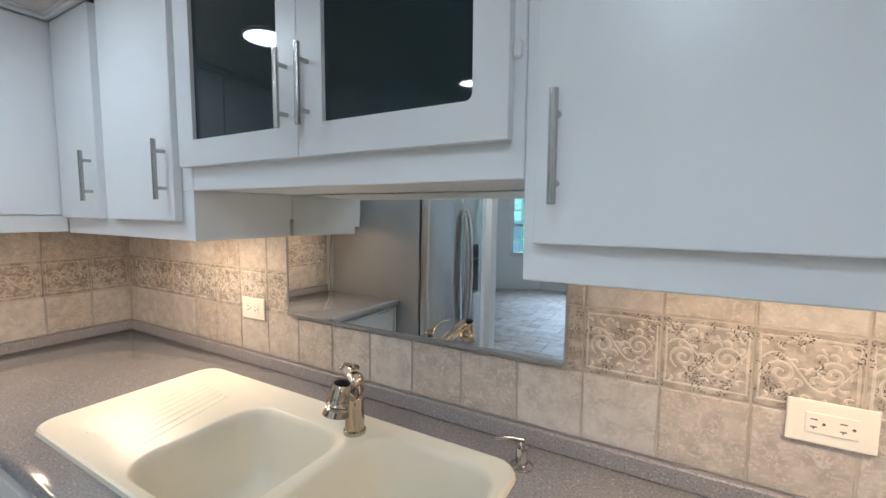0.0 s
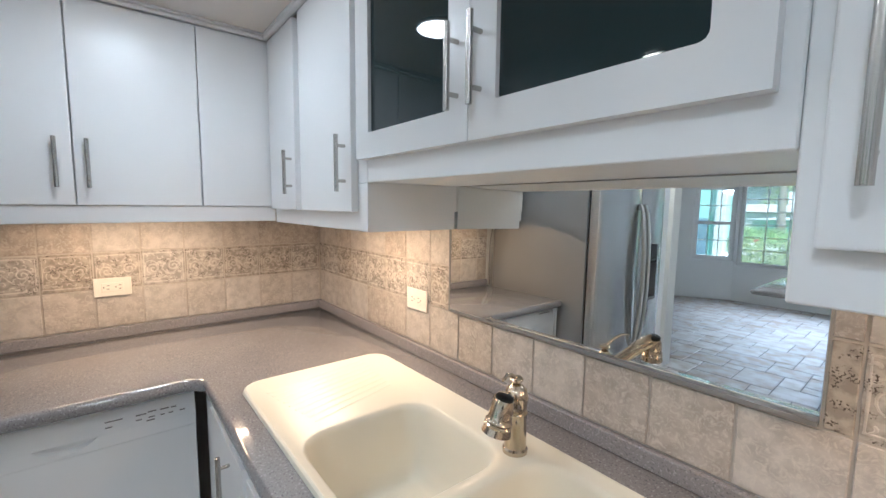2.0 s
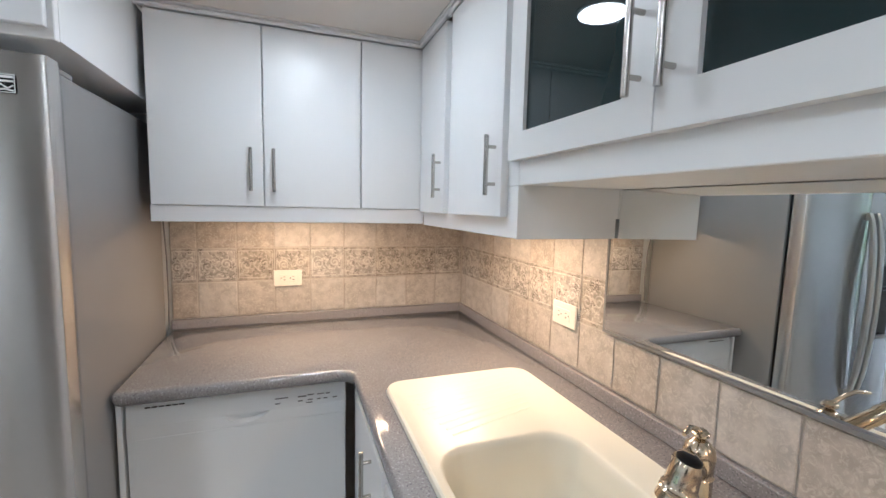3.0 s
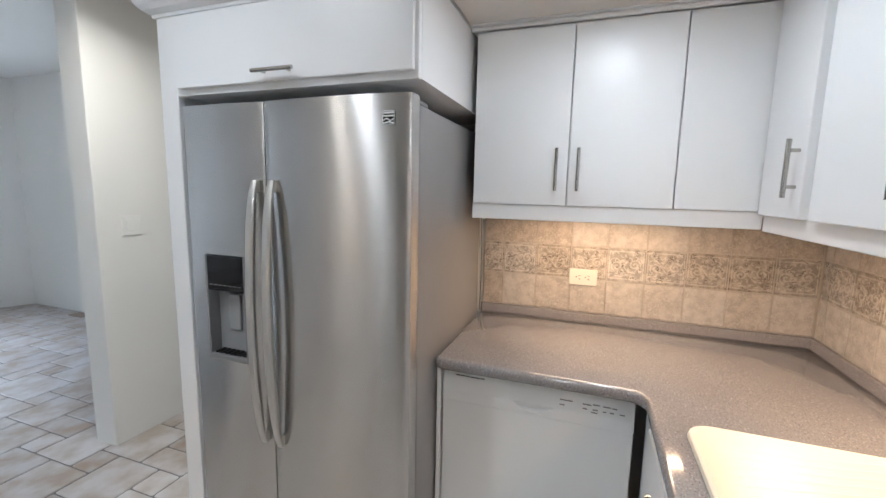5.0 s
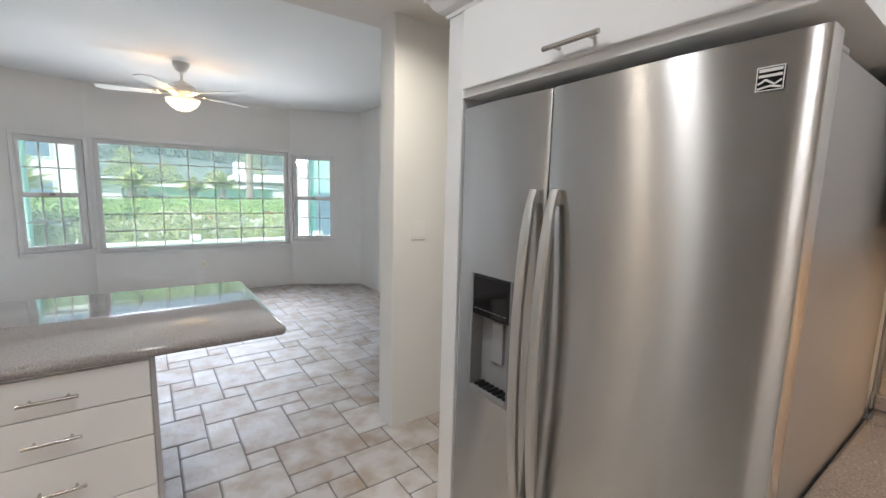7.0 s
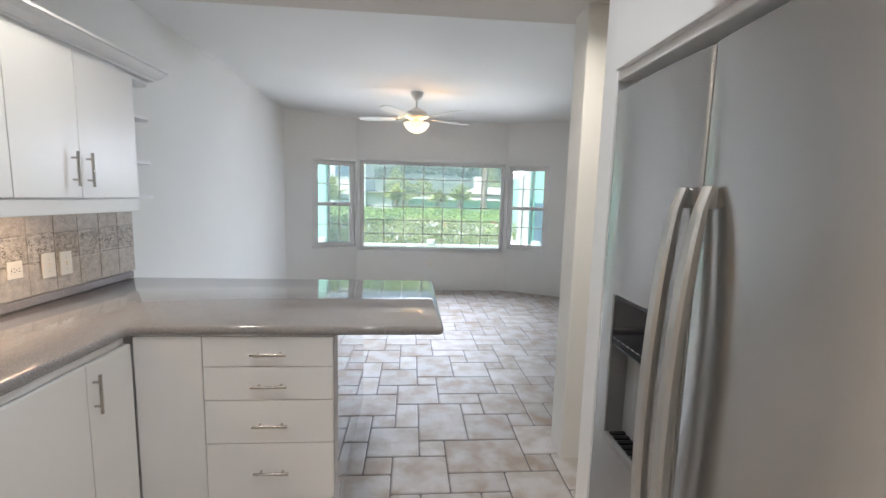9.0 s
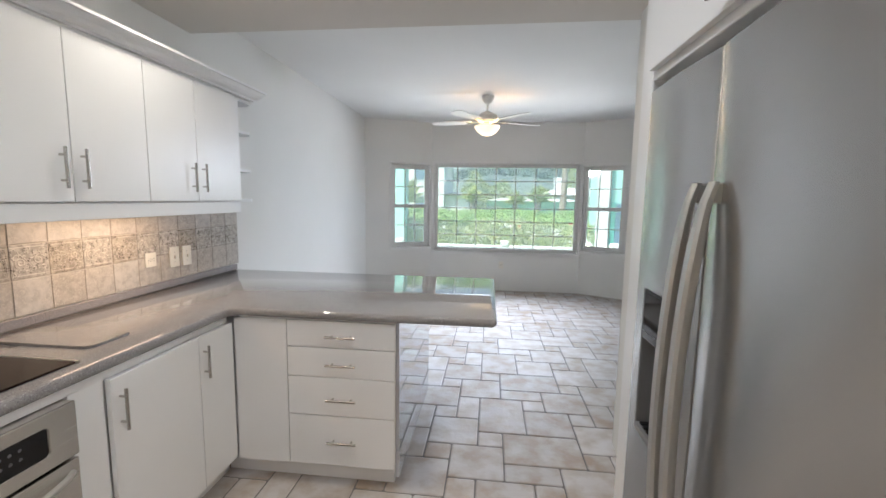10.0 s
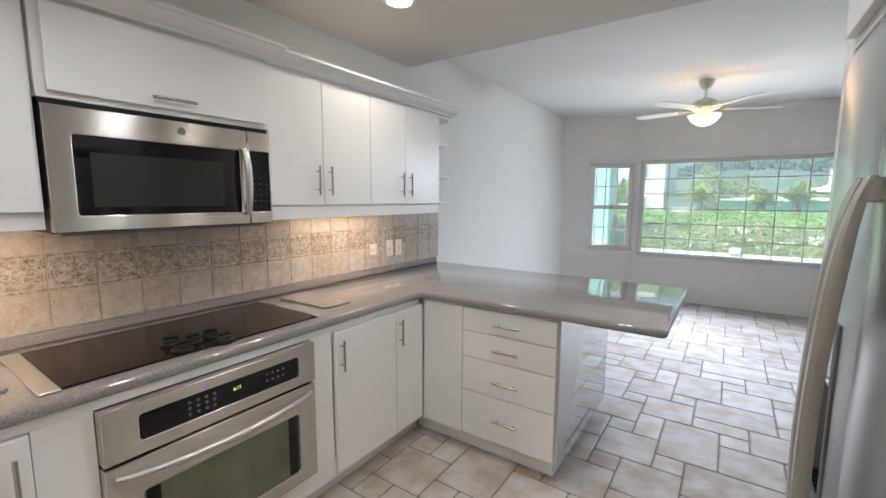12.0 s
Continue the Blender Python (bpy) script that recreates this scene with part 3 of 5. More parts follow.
def glass_door(c, x0, x1, g0, g1, hx):
    """Frame door with one rounded corner of glass, standing proud of the face frame."""
    y0, y1, z0, z1, ga, gb = -0.338, -0.317, 1.558, 2.058, 1.619, 1.985
    bm = bmesh.new()
    plate(bm, [(x0, z0), (x1, z0), (x1, z1), (x0, z1)], [fillet([(g0, ga), (g1, ga), (g1, gb), (g0, gb)], [0.002, 0.012, 0.012, 0.002], 4)], -y1, -y0)
    bmesh.ops.transform(bm, matrix=Matrix(((1, 0, 0, 0), (0, 0, -1, 0), (0, 1, 0, 0), (0, 0, 0, 1))), verts=bm.verts)
    dr = part("door", bm, CAB, c)
    part("glass_panel", box(g0 - 0.01, g1 + 0.01, -0.329, -0.324, ga - 0.01, gb + 0.01), CABGLASS, dr, "dark teal glass panel")
    bar_handle(dr, (hx, y0, 1.687), (0, 0, 1), (0, -1, 0))


glass_door(c, 1.073, 1.4985, 1.137, 1.442, 1.470)
glass_door(c, 1.5015, 1.937, 1.566, 1.879, 1.530)
part("hinge", box(1.938, 1.950, -0.326, -0.317, 1.675, 1.70, 0.002), VINYL, c, "small painted hinge")

# right of the mirror
c = thing("wall_cabinet", (2.38, -0.17, 1.349), UPLABEL + " over patterned tiles", "cabinet", "wall cabinets")
part("body", box(1.957, 3.146, -0.300, -0.004, 1.405, CAB_TOP + 0.01), CAB, c)
part("light_rail", box(1.957, 2.80, -0.3165, -0.3005, 1.349, CAB_TOP, 0.002), CAB, c)
part("side_panel", box(1.957, 1.975, -0.300, -0.022, 1.352, 1.4045), CAB, c)
for x0, x1, hx in ((1.978, 2.372, 2.010), (2.376, 2.775, 2.745)):
    dr = slab_door(c, x0, x1, -0.338, -0.317, 1.407, 2.058)
    bar_handle(dr, (hx, -0.338, 1.537), (0, 0, 1), (0, -1, 0))

# east side, before the microwave
c = thing("wall_cabinet", (2.97, -0.8, 1.36), UPLABEL + " beside the microwave", "cabinet", "wall cabinets")
part("body", box(2.822, 3.146, -1.296, -0.336, CAB_LOW, CAB_TOP + 0.01), CAB, c)
part("light_rail", box(2.808, 2.8215, -1.296, -0.336, 1.362, CAB_TOP), CAB, c)
dr = slab_door(c, 2.786, 2.807, -1.288, -0.83, 1.418, 2.058)
bar_handle(dr, (2.786, -0.87, 1.55), (0, 0, 1), (-1, 0, 0))
dr = slab_door(c, 2.786, 2.807, -0.826, -0.36, 1.418, 2.058)

# over the microwave
c = thing("wall_cabinet", (2.95, -1.69, 1.77), "white lift-up cabinet over the microwave with one bar handle", "cabinet", "wall cabinets")
part("body", box(2.785, 3.146, -2.080, -1.300, 1.772, CAB_TOP + 0.01, 0.002), CAB, c)
dr = slab_door(c, 2.762, 2.784, -2.062, -1.325, 1.792, 2.055)
bar_handle(dr, (2.762, -1.676, 1.823), (0, 1, 0), (-1, 0, 0))

# east side, between microwave and nook
c = thing("wall_cabinet", (2.97, -2.8, 1.36), UPLABEL + " between microwave and corner shelves", "cabinet", "wall cabinets")
part("body", box(2.822, 3.146, -3.462, -2.084, CAB_LOW, CAB_TOP + 0.01), CAB, c)
part("light_rail", box(2.806, 2.8215, -3.462, -2.084, 1.360, CAB_LOW - 0.001, 0.002), CAB, c)
for y0, y1, hy in ((-2.398, -2.088, -2.355), (-2.750, -2.402, -2.436), (-3.074, -2.754, -3.030), (-3.460, -3.078, -3.112)):
    dr = slab_door(c, 2.800, 2.8212, y0, y1, 1.430, 2.058)
    bar_handle(dr, (2.800, hy, 1.555), (0, 0, 1), (-1, 0, 0))

# rounded end shelves
c = thing("corner_shelf", (3.05, -3.55, 1.36), "white rounded end shelves beside the wall cabinet", "shelf")
for z in (1.425, 1.616, 1.856, 2.05):
    pts = fillet([(3.146, -3.464), (2.825, -3.464), (2.825, -3.685), (3.146, -3.685)], [0, 0, 0.09, 0], 8)
    bm = bmesh.new()
    plate(bm, pts, [], z, z + 0.018)
    part("shelf", bm, CAB, c)

# crown moulding over all wall cabinets
bm = bmesh.new()
CROWN = [(-0.012, 2.073), (0.006, 2.073), (0.008, 2.078), (0.008, 2.083), (0.013, 2.084), (0.018, 2.087), (0.028, 2.093), (0.040, 2.106), (0.048, 2.122), (0.050, 2.126), (0.060, 2.128), (0.061, 2.140), (0.045, 2.143), (-0.012, 2.143)]
sweep(bm, [(2.762, -1.300), (2.762, -2.082), (2.802, -2.082), (2.802, -3.64), (3.140, -3.64)], CROWN)
tagged(part("crown_moulding", bm, CAB), "white profiled crown moulding on top of the wall cabinets", "moulding", kind="structure")
bm = bmesh.new()
sweep(bm, [(0.010, -2.268), (0.829, -2.268), (0.829, -1.2925)], [(o, z - 0.036) for o, z in CROWN])
tagged(part("crown_moulding", bm, CAB), "white profiled crown moulding round the fridge cabinet", "moulding", kind="structure")
# thin bead between the door heads and the dropped ceiling
bm = bmesh.new()
BEAD = [(-0.020, 2.0725), (-0.002, 2.0625), (0.006, 2.064), (0.009, 2.068), (0.009, 2.074), (0.004, 2.077), (0.012, 2.080), (0.012, 2.0855), (-0.020, 2.0855)]
sweep(bm, [(0.337, -1.290), (0.337, -0.340), (2.784, -0.340), (2.784, -1.290)], BEAD)
tagged(part("trim", bm, CAB), "thin white bead between cabinet doors and dropped ceiling", "moulding", kind="structure")

# cabinet and side panel round the fridge
c = thing("fridge_surround", (0.43, -1.78, 0), "white tall side panel and lift-up cabinet around the fridge", "cabinet")
part("side_panel", box(0.004, 0.828, -2.268, -2.188, 0.0, 2.072, 0.003), CAB, c)
part("body", box(0.004, 0.806, -2.187, -1.292, 1.783, 2.072), CAB, c)
part("face_frame", box(0.8065, 0.828, -2.187, -1.292, 1.779, 2.072, 0.002), CAB, c)
dr = part("door", box(0.8285, 0.846, -2.170, -1.303, 1.800, 2.028, 0.003, 2), CAB, c)
bar_handle(dr, (0.846, -1.750, 1.826), (0, 1, 0), (1, 0, 0))

# base cabinets under the sink
BASE_TOP = 0.872
c = thing("base_cabinet", (1.5, -0.33, 0), "white base cabinet under the sink with flat doors", "cabinet", "base cabinets")
part("body", box(0.655, 2.54, -0.605, -0.004, 0.10, 0.72), CAB, c)
part("face_frame", box(0.612, 2.54, -0.622, -0.606, 0.10, BASE_TOP), CAB, c)
part("toe_kick", box(0.612, 2.54, -0.56, -0.54, 0.0, 0.099), CAB, c)
for x0, x1, hx in ((0.72, 1.095, 0.968), (1.135, 1.50, 1.46), (1.504, 1.87, 1.545), (1.91, 2.45, 2.40)):
    dr = slab_door(c, x0, x1, -0.6425, -0.6225, 0.12, 0.845)
    bar_handle(dr, (hx, -0.6425, 0.745), (0, 0, 1), (0, -1, 0))
part("filler", box(0.612, 0.70, -0.6335, -0.6225, 0.10, BASE_TOP), CAB, c)

# dishwasher niche panel
tagged(part("filler_panel", box(0.02, 0.606, -1.303, -1.289, 0.0, BASE_TOP, 0.001), CAB), "narrow white end panel between fridge and dishwasher", "panel")

# east base cabinets round the oven
c = thing("base_cabinet", (2.83, -1.9, 0), "white base cabinet with flat doors beside the oven", "cabinet", "base cabinets")
part("body", box(2.545, 3.146, -2.862, -2.075, 0.10, BASE_TOP), CAB, c)
part("body", box(2.545, 3.146, -1.290, -0.66, 0.10, BASE_TOP), CAB, c)
part("rail", box(2.530, 2.5445, -2.862, -0.66, 0.838, BASE_TOP), CAB, c)
part("rail", box(2.530, 2.5445, -2.862, -0.66, 0.10, 0.20), CAB, c)
part("stile", box(2.530, 2.5445, -2.19, -2.072, 0.2005, 0.8375), CAB, c)
part("stile", box(2.530, 2.5445, -1.296, -1.16, 0.2005, 0.8375), CAB, c)
part("toe_kick", box(2.60, 2.615, -2.93, -0.66, 0.0, 0.099), CAB, c)
for y0, y1, hy in ((-2.629, -2.197, -2.230), (-2.872, -2.633, -2.660), (-1.155, -0.70, -1.12)):
    dr = slab_door(c, 2.509, 2.5295, y0, y1, 0.120, 0.836)
    bar_handle(dr, (2.509, hy, 0.717), (0, 0, 1), (-1, 0, 0))

# peninsula
c = thing("peninsula_cabinet", (2.2, -3.38, 0), "white peninsula base cabinet with four drawers and glossy end panel", "cabinet", "base cabinets")
part("body", box(1.680, 3.146, -3.87, -2.902, 0.10, BASE_TOP), CAB, c)
part("end_panel", box(1.662, 1.6795, -3.875, -2.885, 0.075, BASE_TOP, 0.001), GLOSSPANEL, c, "glossy white end panel, greyed in colour for its floor reflection")
part("toe_kick", box(1.70, 2.60, -3.82, -2.945, 0.0, 0.099), CAB, c)
part("filler", box(2.232, 2.508, -2.9015, -2.8825, 0.105, 0.862, 0.0015), CAB, c)
part("top_rail", box(1.680, 2.508, -2.9010, -2.8905, 0.8630, BASE_TOP), CAB, c)
for z0, z1, hz in ((0.729, 0.861, 0.789), (0.577, 0.725, 0.646), (0.377, 0.573, 0.466), (0.112, 0.373, 0.244)):
    dw = slab_door(c, 1.681, 2.228, -2.9015, -2.8815, z0, z1, "drawer")
    bar_handle(dw, (1.950, -2.8815, hz), (1, 0, 0), (0, 1, 0))

# ---- mirror ----
mirror = thing("wall_mirror", (1.51, -0.006, 1.12), "frameless wall mirror between worktop and cabinet", "mirror")
# the pane leans a little: its near end stands further off the wall
bm = box(-0.4385, 0.4385, -0.001, 0.004, -0.189, 0.189)
bmesh.ops.transform(bm, matrix=Matrix.Translation((1.5115, -0.0095, 1.3105)) @ pose(0, 0, 0, -0.557, 0, 0.833), verts=bm.verts)
part("mirror_glass", bm, MIRROR, mirror)
part("edge_strip", box(1.066, 1.0725, -0.019, -0.003, 1.113, 1.4995), GREYPLASTIC, mirror)
part("edge_strip", box(1.073, 1.950, -0.019, -0.003, 1.112, 1.1205), GREYPLASTIC, mirror)

# ---- sink, faucet, soap dispenser ----
RIM = 0.926
sink = thing("kitchen_sink", (1.35, -0.35, TOP), "ivory double-bowl sink with ribbed drainboard set in the worktop", "sink")
bm = bmesh.new()
outer = rounded(0.798, 1.900, -0.580, -0.112, 0.060, 6)
bowl_a = rounded(1.168, 1.512, -0.556, -0.206, 0.085, 6)
bowl_b = rounded(1.541, 1.878, -0.556, -0.150, 0.085, 6)
o0, o1, o2 = loop_of(bm, outer, TOP + 0.0005), loop_of(bm, inset(outer, 0.003), RIM - 0.003), loop_of(bm, inset(outer, 0.008), RIM)
o3, o4 = loop_of(bm, inset(outer, 0.014), RIM - 0.001), loop_of(bm, inset(outer, 0.019), RIM - 0.004)
for a, b in ((o0, o1), (o1, o2), (o2, o3), (o3, o4)):
    bridge(bm, a, b)
edges = ring_edges(bm, o4)
for pts, low in ((bowl_a, 0.745), (bowl_b, 0.735)):
    last = loop_of(bm, pts, RIM - 0.004)
    edges += ring_edges(bm, last)
    for d, z in ((0.006, RIM - 0.008), (0.012, RIM - 0.020), (0.022, 0.84), (0.034, low + 0.035), (0.052, low + 0.010), (0.066, low)):
        nxt = loop_of(bm, inset(pts, d), z)
        bridge(bm, last, nxt)
        last = nxt
    bm.faces.new(last)
bmesh.ops.triangle_fill(bm, edges=edges, use_beauty=True)
part("basin", bm, IVORY, sink, smooth=True)
bm = bmesh.new()
for k in range(9):
    x = 0.855 + k * 0.028
    add_tube(bm, [(x - 0.02, -0.20 - 0.004 * k, RIM - 0.0080), (x + 0.05, -0.53 + 0.006 * k, RIM - 0.0080)], 0.0061, 8)
part("drain_ribs", bm, IVORY, sink, smooth=True)["kind"] = "stuff"
for cx, cy, cz in ((1.345, -0.385, 0.7455), (1.705, -0.365, 0.7355)):
    part("drain", lathe(cx, cy, [(0.045, cz), (0.043, cz + 0.003), (0.03, cz + 0.0035)]), CHROME, sink, "chrome drain", smooth=True)

FAX, FAY = 1.503, -0.190
faucet = thing("faucet", (FAX, FAY, RIM), "polished nickel pull-out faucet with bell-shaped spray head", "faucet")
part("body", lathe(FAX, FAY, [(0.027, RIM - 0.004), (0.027, RIM + 0.004), (0.0235, RIM + 0.008), (0.0230, RIM + 0.055), (0.0225, RIM + 0.080), (0.0250, RIM + 0.084), (0.0225, RIM + 0.088),
                             (0.0235, RIM + 0.104), (0.0255, RIM + 0.118), (0.0215, RIM + 0.134), (0.012, RIM + 0.143), (0.007, RIM + 0.146)]), PEWTER, faucet, smooth=True)
part("finial", lathe(FAX, FAY, [(0.0065, RIM + 0.1465), (0.007, RIM + 0.149), (0.0135, RIM + 0.152), (0.0140, RIM + 0.156), (0.009, RIM + 0.161), (0.002, RIM + 0.163)]), PEWTER, faucet, smooth=True)
spout = part("spout", tube([(1.506, -0.196, RIM + 0.092), (1.530, -0.238, RIM + 0.122), (1.545, -0.264, RIM + 0.141), (1.546, -0.266, RIM + 0.1425), (1.562, -0.293, RIM + 0.160), (1.570, -0.306, RIM + 0.166), (1.577, -0.318, RIM + 0.164)], [0.0165, 0.016, 0.0155, 0.0175, 0.0185, 0.018, 0.011], 16), PEWTER, faucet, smooth=True)
bm = bmesh.new()
add_rings(bm, 0, 0, [(0.008, 0.030), (0.016, 0.028), (0.0200, 0.018), (0.0215, 0.0), (0.0225, -0.010), (0.0250, -0.013), (0.0230, -0.016), (0.0255, -0.019), (0.0240, -0.022), (0.0272, -0.034), (0.0245, -0.0345), (0.010, -0.028)], 24)
bmesh.ops.transform(bm, matrix=pose(1.574, -0.314, RIM + 0.146, -12, 6, 0), verts=bm.verts)
part("spray_head", bm, PEWTER, spout, smooth=True)
bm = bmesh.new()
add_rings(bm, 0, 0, [(0.0165, 0.0285), (0.0170, 0.0325), (0.0120, 0.0365), (0.003, 0.0375)], 20)
bmesh.ops.transform(bm, matrix=pose(1.574, -0.314, RIM + 0.146, -12, 6, 0), verts=bm.verts)
part("spray_button", bm, BLACKPLASTIC, spout, "black rubber spray button", smooth=True)
part("lever", tube([(FAX + 0.002, FAY - 0.004, RIM + 0.158), (1.512, -0.215, RIM + 0.172), (1.520, -0.238, RIM + 0.182), (1.530, -0.262, RIM + 0.180)], [0.005, 0.0045, 0.004, 0.003], 10), PEWTER, faucet, smooth=True)

soap = thing("soap_dispenser", (1.893, -0.106, TOP), "small chrome soap dispenser pump on the worktop", "soap dispenser")
part("body", lathe(1.893, -0.106, [(0.024, TOP + 0.0005), (0.024, TOP + 0.004), (0.019, TOP + 0.008), (0.0125, TOP + 0.010), (0.0125, TOP + 0.024), (0.0135, TOP + 0.026), (0.0125, TOP + 0.044), (0.006, TOP + 0.048), (0.0055, TOP + 0.066)]), CHROME, soap, smooth=True)
part("pump_spout", tube([(1.895, -0.106, TOP + 0.060), (1.873, -0.122, TOP + 0.066), (1.846, -0.142, TOP + 0.068)], [0.006, 0.0045, 0.0035], 10), CHROME, soap, smooth=True)

# ---- dishwasher ----
dwr = thing("dishwasher", (0.33, -0.98, 0), "white built-in dishwasher under the worktop", "dishwasher")
part("tub", box(0.03, 0.575, -1.280, -0.666, 0.09, 0.858), GREYPLASTIC, dwr)
part("door_panel", box(0.576, 0.5985, -1.282, -0.664, 0.115, 0.7508, 0.002, 2), APPLIANCE, dwr)


def panel_section(y):
    """Outline of the control panel across its depth; a grip pocket is scooped out round its middle."""
    q = max(0.0, 1 - ((y + 0.968) / 0.068) ** 2)
    return [(0.576, 0.752), (0.600, 0.752), (0.6006, 0.7905 - 0.030 * q), (0.6002 - 0.019 * q, 0.7908 - 0.022 * q), (0.6002 - 0.020 * q, 0.7911), (0.6004, 0.7915),
            (0.594, 0.852), (0.588, 0.860), (0.576, 0.860)]


bm = bmesh.new()
loops = [[bm.verts.new((x, y, z)) for x, z in panel_section(y)] for y in [-1.282] + [-1.036 + 0.0085 * k for k in range(17)] + [-0.664]]
for lo, hi in zip(loops, loops[1:]):
    bridge(bm, lo, hi)
bm.faces.new(loops[0]), bm.faces.new(list(reversed(loops[-1])))
panel = part("control_panel", bm, APPLIANCE, dwr, "white panel with a scooped grip")
bm = bmesh.new()
for k in range(6):
    add_box(bm, 0.5935, 0.5955, -1.236 + k * 0.0175, -1.222 + k * 0.0175, 0.842, 0.846)
part("vent_slots", bm, BLACKPLASTIC, panel)["kind"] = "stuff"
bm = bmesh.new()
for k, (yy, zz, ww) in enumerate(((-0.885, 0.822, 0.040), (-0.885, 0.806, 0.016), (-0.815, 0.820, 0.026), (-0.785, 0.823, 0.020), (-0.755, 0.822, 0.022), (-0.728, 0.821, 0.014),
                                  (-0.815, 0.806, 0.014), (-0.785, 0.807, 0.016), (-0.755, 0.806, 0.010), (-0.735, 0.806, 0.012), (-0.706, 0.806, 0.014), (-0.790, 0.798, 0.020))):
    add_box(bm, 0.5940 + (0.852 - zz) * 0.09, 0.5970 + (0.852 - zz) * 0.09, yy, yy + ww, zz, zz + 0.0028)
part("printed_marks", bm, GREYPLASTIC, panel, "small unreadable printed marks")["kind"] = "stuff"
part("kick_plate", box(0.55, 0.565, -1.282, -0.664, 0.005, 0.112), APPLIANCE, dwr)

# ---- fridge ----
FY0, FY1, FSEAM, FTOP = -2.160, -1.305, -1.812, 1.742
fridge = thing("fridge", (0.45, -1.73, 0), "brushed stainless side-by-side fridge with ice dispenser and bowed handles", "fridge")
part("body", box(0.06, 0.772, FY0 + 0.005, FY1 - 0.005, 0.02, 1.722, 0.004), FRIDGESIDE, fridge, "grey textured steel body")
part("gasket", box(0.7725, 0.7895, FY0 + 0.012, FY1 - 0.014, 0.10, FTOP - 0.022), BLACKPLASTIC, fridge, "dark rubber door gasket")


def front_x(y):
    """The bowed front: each door is curved on its own."""
    if y > FSEAM:
        return 0.852 - (0.012 if y > -1.56 else 0.010) * ((y + 1.56) / 0.255) ** 2
    return 0.8465 - 0.008 * ((y + 1.986) / 0.174) ** 2


def door_prism(bm, y0, y1, z0, z1, round0=0.0, round1=0.0, n=10):
    pts = [(0.79, y0)]
    for k in range(n + 1):
        y = y0 + (y1 - y0) * k / n
        pts.append((front_x(y), y))
    if round0:
        pts[1:2] = [(front_x(y0) - 0.005, y0), (front_x(y0) - 0.0012, y0 + 0.0012), (front_x(y0 + 0.005), y0 + 0.005)]
    if round1:
        pts[-1:] = [(front_x(y1 - 0.005), y1 - 0.005), (front_x(y1) - 0.0012, y1 - 0.0012), (front_x(y1) - 0.005, y1)]
    pts.append((0.79, y1))
    lo, hi = [bm.verts.new((x, y, z0)) for x, y in pts], [bm.verts.new((x, y, z1)) for x, y in pts]
    bridge(bm, lo, hi)
    bm.faces.new(lo), bm.faces.new(list(reversed(hi)))


bm = bmesh.new()
door_prism(bm, FSEAM + 0.0028, FY1, 0.10, FTOP, 0.01, 0.01)
fdoor = part("door", bm, STEEL, fridge, "wide curved stainless door", smooth=True)
bm = bmesh.new()
DY0, DY1, DZ0, DZ1 = -2.087, -1.909, 0.868, 1.245
door_prism(bm, FY0, DY0, 0.10, FTOP, 0.01, 0)
door_prism(bm, DY1, FSEAM - 0.0028, 0.10, FTOP, 0, 0.01)
door_prism(bm, DY0, DY1, 0.10, DZ0)
door_prism(bm, DY0, DY1, DZ1, FTOP)
zdoor = part("door", bm, STEEL, fridge, "narrow curved stainless freezer door with dispenser", smooth=True)
part("dispenser_niche", box(0.792, 0.800, DY0, DY1, DZ0, DZ1), NICHE, zdoor)
bm = bmesh.new()
for y0, y1 in ((DY0, DY0 + 0.008), (DY1 - 0.008, DY1)):
    add_box(bm, 0.7995, front_x(y0) + 0.004, y0, y1, DZ0, DZ1, 0.002)
add_box(bm, 0.7995, front_x(DY0) + 0.006, DY0 + 0.008, DY1 - 0.008, DZ0, DZ0 + 0.020, 0.003)
part("dispenser_frame", bm, GREYPLASTIC, zdoor)
part("dispenser_panel", box(0.800, front_x(DY0 + 0.05) + 0.003, DY0 + 0.008, DY1 - 0.008, 1.118, DZ1 - 0.001, 0.006, 2), BLACKGLASS, zdoor, "glossy black dispenser panel")
bm = bmesh.new()
for k in range(7):
    add_box(bm, front_x(DY0 + 0.05) + 0.0031, front_x(DY0 + 0.05) + 0.0041, DY0 + 0.020 + k * 0.021, DY0 + 0.034 + k * 0.021, 1.138, 1.141)
part("dispenser_marks", bm, GREYPLASTIC, zdoor)["kind"] = "stuff"
part("paddle", box(0.801, 0.812, -2.025, -1.975, 0.97, 1.10, 0.005, 2), NICHE, zdoor)
bm = bmesh.new()
for k in range(7):
    add_box(bm, 0.804, 0.842, DY0 + 0.022 + k * 0.021, DY0 + 0.034 + k * 0.021, DZ0 + 0.021, DZ0 + 0.026)
part("drip_grille", bm, BLACKPLASTIC, zdoor)["kind"] = "stuff"
